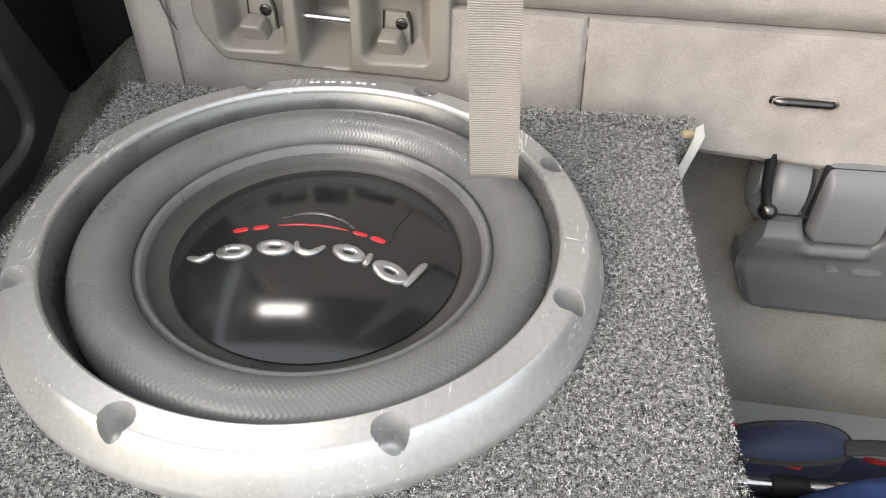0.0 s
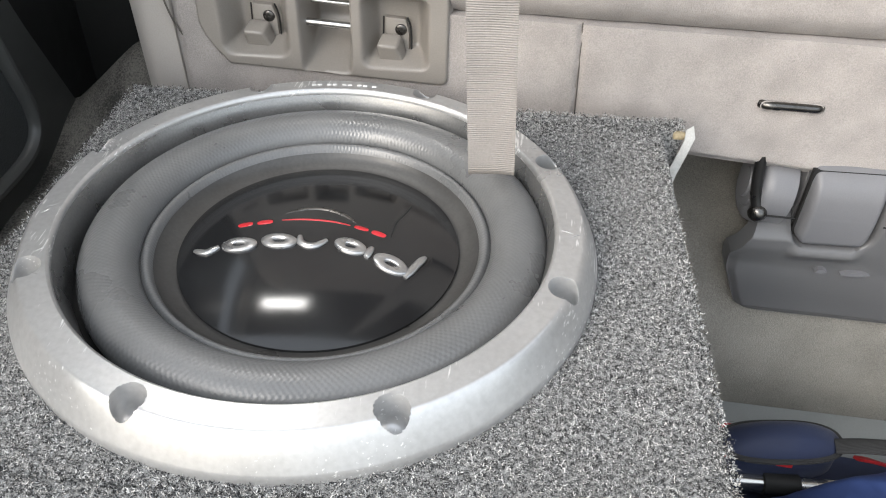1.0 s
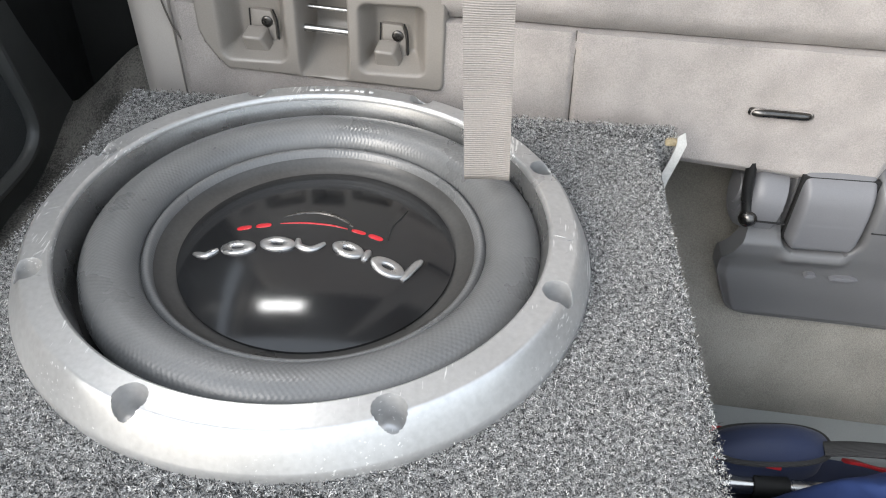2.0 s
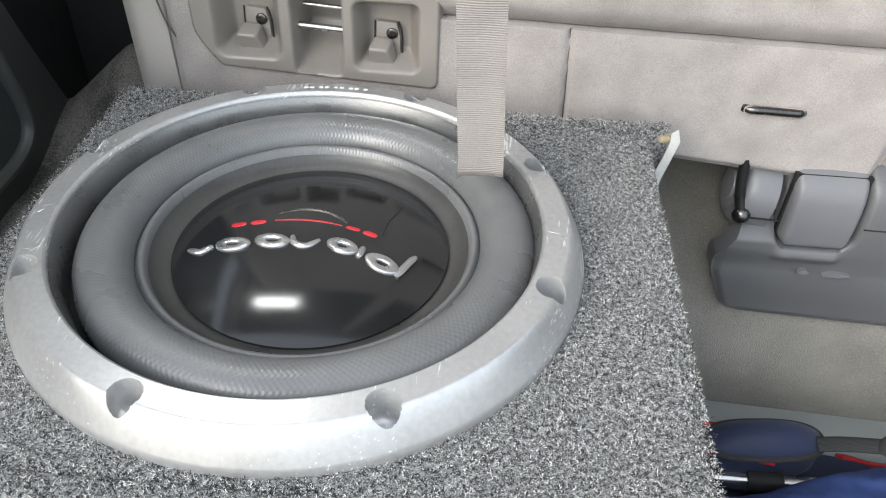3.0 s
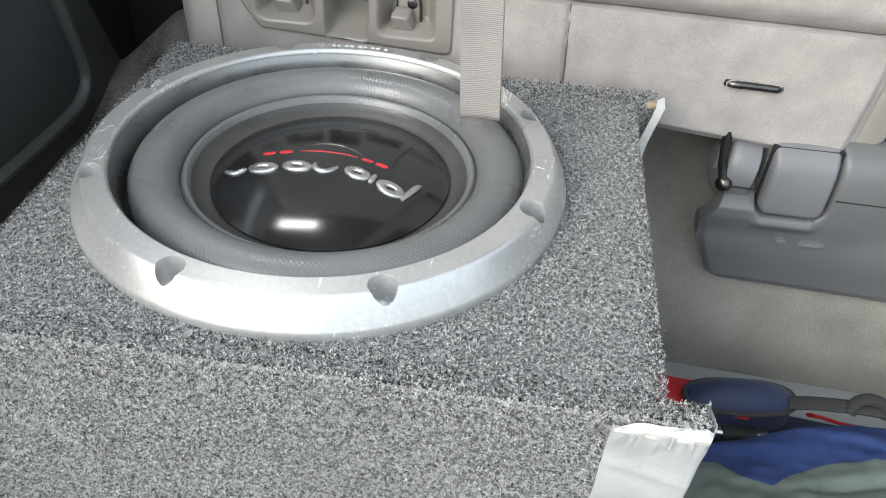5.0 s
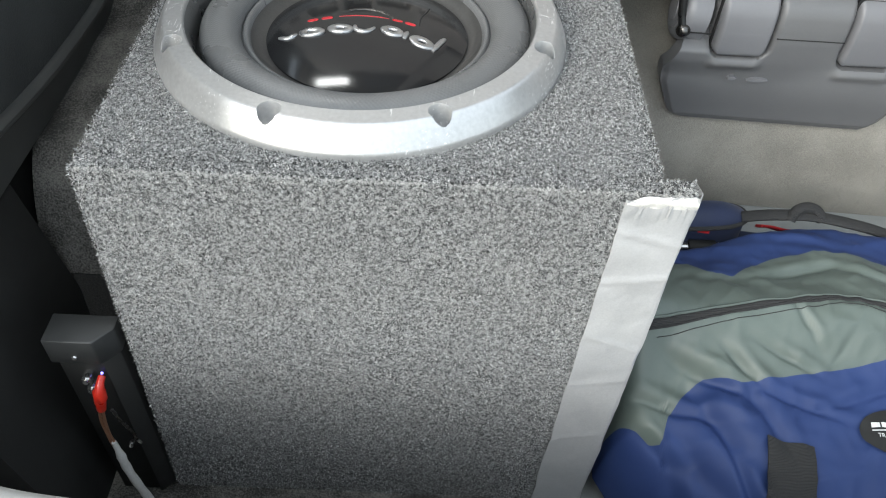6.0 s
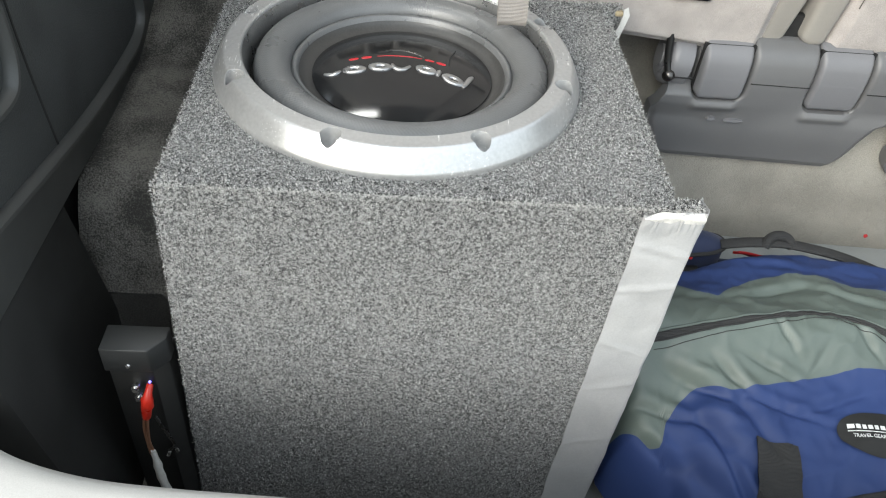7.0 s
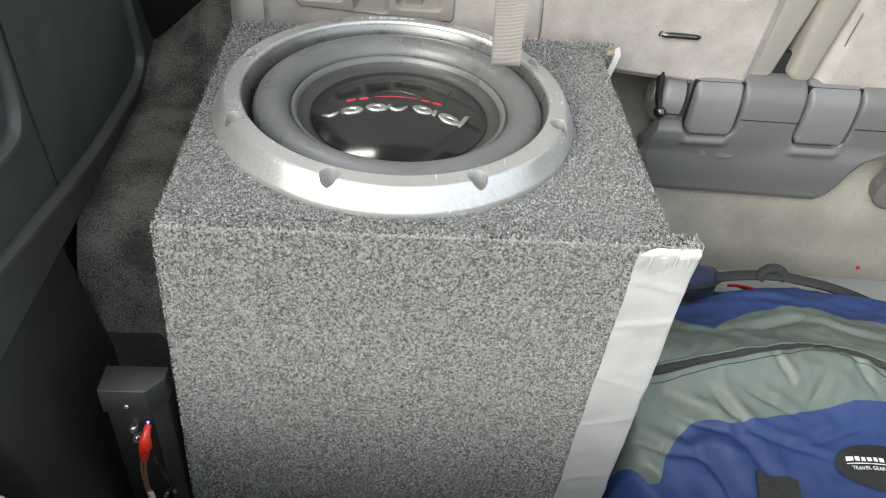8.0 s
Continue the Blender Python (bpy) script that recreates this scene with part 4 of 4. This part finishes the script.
    for k in range(26):
        mid = radians(rnd.choice((rnd.uniform(140, 210), rnd.uniform(140, 210), rnd.uniform(40, 140), rnd.uniform(335, 400))))
        r0 = rnd.uniform(0.1385, 0.146)
        r1 = min(r0 + rnd.uniform(0.002, 0.008), 0.1505)
        bend = rnd.uniform(-0.03, 0.03)
        cut = [(r0 + (r1 - r0) * i / 5, mid + bend * i / 5) for i in range(6)]
        line = tube([(r * math.cos(a), r * math.sin(a), TOP + ring_z(r) + 0.00002) for r, a in cut], [0.00006 + 0.00011 * math.sin(math.pi * i / 5) for i in range(6)], 5)
        part("scratch", line, CHROME, ring, "fine bright scratch")
    # moulded marks on the ring
    for i in range(9):
        a = radians(93.2 + (i - 4) * 2.1 + (0.5 if i % 2 else 0))
        r = 0.1445
        s = block(-0.0016, 0.0016, -0.0011, 0.0011, 0, 0.0006, 0.0003, 1)
        s.transform(Matrix.Translation((r * math.cos(a), r * math.sin(a), TOP + 0.0235)) @ Matrix.Rotation(a - math.pi / 2, 4, "Z"))
        part("ring_mark", s, PRINT, w, "small worn pale mark")
    w.location = (0.001, 0.001, TOP)
    return w


woofer()


def hanging_strap():
    s = thing("pull_strap", (0.0995, 0.03, 0.475), "ribbed taupe webbing pull strap hanging in a loop from the roof", "strap")
    path = [(0.0265, 1.152)] + [(0.0265, 1.1 - 0.6 * k / 20) for k in range(21)] + [(0.0262, 0.485), (0.0268, 0.4795), (0.0295, 0.4755), (0.0335, 0.4752), (0.0365, 0.479), (0.0372, 0.485), (0.0362, 0.52), (0.0345, 0.6), (0.0335, 0.8), (0.033, 1.152)]

    def fn(u, v):
        i = u * (len(path) - 1)
        a = int(min(i, len(path) - 2))
        y, z = (path[a][j] + (path[a + 1][j] - path[a][j]) * (i - a) for j in (0, 1))
        w = (v - 0.5) * 0.0262
        x = 0.1005 - 0.055 * min(z - 0.472, 0.12)
        yaw = radians(4)
        bow = -0.0009 * math.cos(math.pi * (v - 0.5))
        return (x + w * math.cos(yaw), y + w * math.sin(yaw) + (bow if u < 0.6 else -bow), z)

    cut = 27 / (len(path) - 1)
    part("front_webbing", sheet(lambda u, v: fn(u * cut, v), 110, 10, (0, 0.0011, 0)), STRAP, s, "", 60)
    part("rear_webbing", sheet(lambda u, v: fn(cut + u * (1 - cut), v), 50, 10, (0, 0.0011, 0)), STRAP, s, "", 60)
    return s


hanging_strap()


# ---- amplifier beside the box ----
def amplifier():
    a = thing("amplifier", (-0.215, -0.05, 0.0), "black amplifier standing on edge beside the box", "amplifier")
    part("body", block(-0.245, -0.2035, -0.184, -0.15, 0.0, 0.2365, 0.003), BLACK, a)
    part("end_cap", prism([(-0.2435, -0.193), (-0.203, -0.193), (-0.1895, -0.178), (-0.1895, -0.164), (-0.2435, -0.164)], "z", 0.237, 0.2665, 0.0016, 2), ENDCAP, a, "charcoal end cap")
    part("side_rail", prism([(-0.203, -0.19), (-0.1915, -0.178), (-0.1915, -0.15), (-0.203, -0.15)], "z", 0.01, 0.2365, 0.001), BLACK, a)
    for x, z in ((-0.2215, 0.2135), (-0.2205, 0.2)):
        j = lathe([(0, 0.012), (0.0022, 0.012), (0.0022, 0.0095), (0.0036, 0.0095), (0.0042, 0.008), (0.0042, 0)], 20)
        j.transform(Matrix.Translation((x, -0.184, z)) @ Matrix.Rotation(radians(90), 4, "X"))
        part("jack", j, STEEL, a, "bright metal socket")
    led = lathe([(0, 0.0022), (0.0009, 0.0018), (0.0013, 0.0008), (0.0013, 0)], 14)
    led.transform(Matrix.Translation((-0.2095, -0.1865, 0.2165)) @ Matrix.Rotation(radians(90), 4, "X"))
    part("led", led, BLUELED, a, "tiny lit blue indicator")
    sc = lathe([(0, 0.0012), (0.0018, 0.0012), (0.0024, 0)], 16)
    sc.transform(Matrix.Translation((-0.222, -0.193, 0.2455)) @ Matrix.Rotation(radians(90), 4, "X"))
    part("screw", sc, STEEL, a)
    return a


amplifier()


def audio_cable():
    c = thing("audio_cable", (-0.21, -0.19, 0.06), "audio cable with red plug, bare copper and white tape wrap", "cable")
    plug = tube([(-0.2085, -0.19, 0.217), (-0.209, -0.196, 0.214), (-0.21, -0.199, 0.2085), (-0.2105, -0.1995, 0.2075), (-0.2115, -0.2, 0.198), (-0.2125, -0.2, 0.1975), (-0.2135, -0.2, 0.191), (-0.215, -0.2005, 0.1815), (-0.2155, -0.2005, 0.18)], [0.003, 0.0034, 0.0044, 0.0054, 0.0056, 0.0049, 0.0047, 0.004, 0.003], 16)
    part("plug", plug, REDPLUG, c, "red plug")
    for o in (-0.0016, 0.0016):
        wire = smooth_path([(-0.2155 + o, -0.2005, 0.182), (-0.2185 + o, -0.201, 0.163), (-0.2198 + o * 0.6, -0.201, 0.14), (-0.2185 + o, -0.202, 0.126), (-0.2165, -0.203, 0.112)], 6)
        part("wire", tube(wire, 0.0014, 8), COPPER, c, "bare copper wire")
    wrap = smooth_path([(-0.217, -0.203, 0.13), (-0.216, -0.204, 0.11), (-0.2155, -0.205, 0.092), (-0.213, -0.206, 0.067), (-0.208, -0.207, 0.035), (-0.204, -0.207, 0.008)], 6)
    part("wrap", tube(wrap, [0.0022 + 0.0019 * smoothstep(0, 0.25, i / len(wrap)) + 0.0003 * math.sin(i * 1.1) for i in range(len(wrap))], 12), WHITETAPE, c, "white tape wrap")
    dark = smooth_path([(-0.207, -0.2, 0.182), (-0.203, -0.201, 0.168), (-0.199, -0.201, 0.152), (-0.1965, -0.2, 0.14), (-0.198, -0.2, 0.134), (-0.203, -0.2, 0.125)], 6)
    part("dark_wire", tube(dark, [0.0012 + 0.0005 * (i % 2) for i in range(len(dark))], 8), METAL, c, "thin dark twisted wire")
    tip = tube([(-0.2025, -0.2, 0.126), (-0.205, -0.2, 0.119)], 0.0021, 8)
    part("wire_tip", tip, STEEL, c)
    loose = tube([(-0.196, -0.2, 0.131), (-0.1945, -0.2, 0.126)], 0.0016, 8)
    part("wire_tip", loose, STEEL, c)
    return c


audio_cable()


# ---- travel bag and folded chair in the well ----
def bag():
    g = thing("travel_bag", (0.5, -0.1, 0.0), "blue and grey-green nylon travel bag lying in the well", "bag")
    xs = lambda table: (np.array([p[0] for p in table]), np.array([p[1] for p in table]))
    navy = xs([(0.22, -0.03), (0.30, 0.0), (0.332, 0.004), (0.346, -0.014), (0.374, -0.018), (0.391, -0.002), (0.43, 0.02), (0.475, 0.032), (0.512, 0.029), (0.548, 0.012), (0.593, 0.006), (0.7, -0.01), (0.92, -0.04)])
    zip_a = xs([(0.22, -0.09), (0.287, -0.079), (0.341, -0.070), (0.40, -0.060), (0.459, -0.050), (0.482, -0.051), (0.506, -0.058), (0.542, -0.074), (0.6, -0.09), (0.7, -0.105), (0.92, -0.11)])
    zip_b = (zip_a[0], zip_a[1] - 0.0075)
    blue = xs([(0.22, -0.14), (0.254, -0.154), (0.278, -0.175), (0.288, -0.178), (0.295, -0.156), (0.315, -0.132), (0.331, -0.122), (0.364, -0.130), (0.415, -0.123), (0.471, -0.114), (0.504, -0.108), (0.546, -0.108), (0.62, -0.115), (0.92, -0.14)])
    ridge = np.interp(np.linspace(-0.36, 0.16, 521), [-0.36, -0.335, -0.325, -0.30, -0.25, -0.19, -0.13, -0.10, -0.078, -0.055, -0.025, 0.03, 0.07, 0.092, 0.106, 0.121, 0.16], [0.0, 0.0, 0.05, 0.09, 0.122, 0.146, 0.163, 0.183, 0.206, 0.206, 0.192, 0.18, 0.174, 0.166, 0.13, 0.0, 0.0])
    soft_k = np.exp(-((np.arange(-30, 31) / 11.0) ** 2))
    ridge = np.convolve(np.pad(ridge, 30, mode="edge"), soft_k / soft_k.sum(), "valid")
    at = lambda table, x: float(np.interp(x, *table))

    back = xs([(0.22, 0.05), (0.30, 0.054), (0.36, 0.064), (0.42, 0.086), (0.47, 0.104), (0.52, 0.104), (0.6, 0.09), (0.7, 0.068), (0.92, 0.03)])

    def height(x, y):
        y_in = y + (0.106 - at(back, x)) * smoothstep(-0.02, 0.03, y)
        z = float(np.interp(y_in, np.linspace(-0.36, 0.16, 521), ridge))
        wide = 0.05 + 0.75 * max(0.0, -0.135 - y)
        start = 0.24 + 0.62 * max(0.0, -0.165 - y)
        e = max(0.0, (start + wide - x) / wide)
        z *= max(0.0, 1 - min(e, 1) ** 3.2) ** 0.5
        z -= 0.018 * math.exp(-(((x - 0.30) / 0.04) ** 2)) * smoothstep(-0.02, -0.12, y)
        w = smoothstep(0.25, 0.32, x)
        z += w * (0.0055 * hill(x, y, 11, 1) + 0.003 * hill(x * 0.6 + y, y * 1.6, 30, 2) + 0.006 * (0.25 - abs(hill(x * 0.8 + 0.6 * y, y * 1.3 - 0.4 * x, 17, 5))) + 0.003 * (0.25 - abs(hill(x - y, y * 0.7 + x, 38, 8))))
        # creases running in from the pinched end
        for cx, cy, ang, amp, wid, ln in ((0.33, -0.122, -0.5, 0.007, 0.007, 0.035), (0.37, -0.118, -0.75, 0.006, 0.006, 0.025), (0.345, -0.175, -1.0, 0.008, 0.012, 0.05), (0.32, -0.20, -0.9, 0.007, 0.011, 0.045), (0.3, -0.15, -0.3, 0.006, 0.007, 0.04), (0.41, -0.108, -0.45, 0.004, 0.005, 0.03), (0.385, -0.165, -1.15, 0.005, 0.01, 0.04), (0.44, -0.005, 0.25, 0.005, 0.007, 0.05), (0.53, -0.02, -0.5, 0.005, 0.008, 0.04), (0.36, -0.225, -1.2, 0.008, 0.007, 0.04), (0.46, -0.105, 0.9, 0.002, 0.004, 0.02), (0.31, -0.245, -1.3, 0.008, 0.008, 0.04), (0.335, -0.265, -0.8, 0.007, 0.006, 0.03), (0.29, -0.185, -0.7, 0.006, 0.006, 0.03), (0.42, -0.15, -0.35, 0.004, 0.006, 0.05), (0.48, -0.14, 0.3, 0.003, 0.006, 0.05), (0.52, -0.085, -0.9, 0.004, 0.005, 0.02), (0.43, -0.082, -1.0, 0.004, 0.004, 0.02)):
            dx, dy = x - cx, y - cy
            a, b = dx * math.cos(ang) + dy * math.sin(ang), -dx * math.sin(ang) + dy * math.cos(ang)
            z -= amp * (math.exp(-((b / (0.6 * wid)) ** 2)) - 0.7 * math.exp(-(((b - 1.5 * wid) / wid) ** 2))) * math.exp(-((a / ln) ** 2))
        return max(z, 0.002)

    def strip(lo, hi, n, lift=0.0):
        def fn(u, v):
            x = 0.241 + 0.65 * u ** 1.15
            y = at(lo, x) + (at(hi, x) - at(lo, x)) * v
            x = max(x, 0.241 + 0.62 * max(0.0, -0.165 - y))
            return (x, y, height(x, y) + lift * math.sin(math.pi * v))
        return sheet(fn, 260, n)

    floor_a = (back[0], back[1] + 0.014)
    floor_b = (np.array([0.22, 0.92]), np.array([-0.333, -0.333]))
    part("blue_front", strip(floor_b, blue, 100), NYLON_BLUE, g, "blue nylon front", 70)
    part("green_panel", strip(blue, zip_b, 40), NYLON_GREEN, g, "grey-green nylon panel", 70)
    part("zip", strip(zip_b, zip_a, 8, 0.0025), WEB, g, "black covered zip", 70)
    part("green_panel", strip(zip_a, navy, 30), NYLON_GREEN, g, "grey-green nylon panel", 70)
    part("blue_back", strip(navy, floor_a, 40), NYLON_BLUE, g, "blue nylon back", 70)

    def along(table, x0, x1, lift, n=60, off=0.0):
        return [Vector((x, at(table, x) + off, height(x, at(table, x) + off) + lift)) for x in [x0 + (x1 - x0) * k / n for k in range(n + 1)]]

    part("piping", tube(along(zip_a, 0.265, 0.86, 0.001), 0.0016, 8), NYLON_GREEN, g)
    part("piping", tube(along(zip_b, 0.265, 0.86, 0.0008), 0.0013, 8), WEB, g)
    part("stitch", tube(along(zip_b, 0.285, 0.86, 0.0004, 120, -0.006), 0.0005, 5), WEB, g)
    # carrying strap over the front
    def web(u, v):
        cx, cy = 0.3985 - 0.014 * v * (0.6 + 0.4 * v), -0.186 - 0.085 * v
        x, y = cx + 0.043 * (u - 0.5), cy - 0.0035 * (u - 0.5) * 2
        return (x, y, height(x, y) + 0.004 + 0.004 * math.sin(math.pi * v))

    part("carry_strap", sheet(web, 12, 30, (0, 0, -0.0018)), WEB, g, "black webbing strap", 60)
    # front pocket with dark piping
    rim = [(0.378, -0.305), (0.389, -0.282), (0.408, -0.262), (0.432, -0.248), (0.459, -0.24), (0.5, -0.234), (0.55, -0.231), (0.66, -0.234), (0.82, -0.245)]
    rim_path = smooth_path([(x, y, 0) for x, y in rim], 8)
    part("pocket_piping", tube([Vector((p.x, p.y, height(p.x, p.y) + 0.006)) for p in rim_path], 0.0042, 10), WEB, g, "black pocket piping")
    pocket = (np.array([p.x for p in rim_path]), np.array([p.y for p in rim_path]))

    def pouch(u, v):
        x = 0.38 + 0.44 * u
        y = at(pocket, x) * (1 - v) + v * -0.33
        return (x, y, height(x, y) + 0.003 + 0.012 * math.sin(math.pi * min(v * 0.6 + 0.03, 1)) + 0.004 * hill(x, y, 35, 6))

    part("pocket", sheet(pouch, 70, 30), NYLON_GREEN, g, "grey-green front pocket", 70)
    # oval badge with pale bars
    def oval(u, v):
        a, r = 2 * math.pi * u, v
        x, y = 0.513 + 0.047 * r * math.cos(a), -0.1755 + 0.0235 * r * math.sin(a) - 0.06 * 0.047 * r * math.cos(a)
        return (x, y, height(0.513 + (x - 0.513) * 0.9, y) + 0.0032 + 0.0008 * (1 - r * r))

    patch = part("badge", sheet(oval, 48, 8), BLACK, g, "black oval badge with pale printed bars", 70)
    for x0, x1, dy, h in ((-0.036, -0.029, 0.0055, 0.0042), (-0.0275, -0.0225, 0.0055, 0.0042), (-0.0205, -0.0165, 0.0055, 0.0042), (-0.0145, -0.010, 0.0055, 0.0042), (-0.008, -0.004, 0.0055, 0.0042), (-0.002, 0.003, 0.0055, 0.0042), (-0.036, 0.004, 0.001, 0.0008), (0.006, 0.022, -0.001, 0.004), (0.024, 0.036, -0.004, 0.004)):
        def mark(u, v, x0=x0, x1=x1, dy=dy, h=h):
            x = 0.513 + x0 + (x1 - x0) * u
            y = -0.1755 + dy + h * (v - 0.5) - 0.06 * (x - 0.513)
            return (x, y, height(0.513 + (x - 0.513) * 0.9, y) + 0.0046)
        part("badge_bar", sheet(mark, 4, 2, (0, 0, -0.0004)), PRINT, patch)
    words = bpy.data.curves.new("words", "FONT")
    words.body, words.size, words.extrude = "TRAVEL GEAR", 0.0052, 0.0002
    holder = new("words", words)
    bpy.context.view_layer.update()
    flat = bpy.data.meshes.new_from_object(holder)
    bpy.data.objects.remove(holder)
    lettering = bmesh.new()
    lettering.from_mesh(flat)
    bpy.data.meshes.remove(flat)
    span = max(v.co.x for v in lettering.verts)
    for v in lettering.verts:
        x = 0.513 - 0.0325 + 0.034 * v.co.x / span
        y = -0.1755 - 0.0055 + v.co.y - 0.06 * (x - 0.513)
        v.co = Vector((x, y, height(0.513 + (x - 0.513) * 0.9, y) + 0.0046 + v.co.z))
    part("lettering", lettering, PRINT, patch, "small white printed words")
    return g


bag()


def folded_chair():
    c = thing("folding_chair", (0.36, 0.14, 0.0), "folded camping chair in navy and red cloth with steel tube", "folding chair")
    def pad(u, v):
        a, r = 2 * math.pi * u, v
        ex, ey = math.copysign(abs(math.cos(a)) ** 0.75, math.cos(a)), math.copysign(abs(math.sin(a)) ** 0.8, math.sin(a))
        x, y = 0.379 + 0.054 * r * ex, 0.115 + 0.021 * r * ey + 0.1 * 0.054 * r * ex
        return (x, y, 0.15 + 0.016 * (1 - r ** 2.4))
    part("padded_arm", sheet(pad, 60, 14, (0, 0, -0.03)), NYLON_NAVY, c, "navy padded armrest", 60)
    ring = [Vector(pad(k / 60, 1.0)) + Vector((0, 0, -0.002)) for k in range(60)]
    part("binding", tube(ring, 0.0035, 8, closed=True, flat=0.8), WEB, c, "black binding")
    def cloth(x0, x1, y0, y1, z):
        return sheet(lambda u, v: (x0 + (x1 - x0) * u, y0 + (y1 - y0) * v - 0.012 * u, z - 0.012 * v + 0.003 * hill(u * 3, v, 1, 9)), 24, 8, (0, 0, -0.004))
    part("red_panel", cloth(0.27, 0.385, 0.104, 0.15, 0.146), REDCLOTH, c, "red cloth panel", 60)
    part("red_panel", cloth(0.446, 0.505, 0.1, 0.113, 0.153), REDCLOTH, c, "red cloth panel", 60)
    part("frame_tube", tube([(0.26, 0.088, 0.122), (0.47, 0.09, 0.118)], 0.0085, 16), STEEL, c, "bright steel tube")
    part("joint", tube([(0.364, 0.089, 0.1205), (0.396, 0.0893, 0.12)], 0.0105, 16), BLACK, c, "black plastic joint")
    part("frame_tube", tube([(0.25, 0.15, 0.05), (0.6, 0.13, 0.05)], 0.0085, 16), STEEL, c, "bright steel tube")
    cord = smooth_path([(0.425, 0.112, 0.152), (0.445, 0.11, 0.158), (0.47, 0.106, 0.164), (0.5, 0.104, 0.166), (0.53, 0.1, 0.164), (0.57, 0.092, 0.16), (0.61, 0.078, 0.154), (0.65, 0.06, 0.145)], 8)
    part("carry_cord", tube(cord, 0.008, 10, flat=0.6), WEB, c, "black carrying handle")
    knob = smooth_path([(0.475, 0.1, 0.162), (0.482, 0.106, 0.172), (0.493, 0.108, 0.175), (0.505, 0.106, 0.172), (0.512, 0.1, 0.163)], 6)
    part("handle_loop", tube(knob, 0.0065, 10), WEB, c, "black handle loop")
    part("back_cloth", sheet(lambda u, v: (0.27 + 0.4 * u, 0.06 + 0.09 * v - 0.02 * u, 0.1 + 0.004 * hill(u * 5, v * 2, 1, 2)), 30, 8, (0, 0, -0.004)), NYLON_NAVY, c, "dark navy cloth", 60)
    return c


folded_chair()


# ---- small litter on the carpets ----
def scrap(name, x, y, z, size, mat, label, turn):
    bm = bmesh.new()
    bmesh.ops.create_icosphere(bm, subdivisions=2, radius=size)
    for v in bm.verts:
        v.co *= 0.8 + 0.5 * noise.noise(v.co * (1.3 / size) + Vector((x * 50, y * 50, 0)))
        v.co.z *= 0.5
    bm.transform(Matrix.Translation((x, y, z)) @ Matrix.Rotation(turn, 4, "X"))
    tagged(part(name, bm, mat), label, "scrap")


scrap("crumb", -0.261, 0.206, 0.3215, 0.0028, PAPER, "pale crumb lying on the wheel arch carpet", 0.1)
scrap("crumb", -0.232, 0.12, 0.306, 0.0014, PAPER, "tiny pale crumb lying on the wheel arch carpet", 0.2)
scrap("thread_scrap", 0.672, wall_line(0.672) - 0.001, 0.112, 0.0036, REDCLOTH, "small red scrap caught on the beige carpet wall", 1.5)
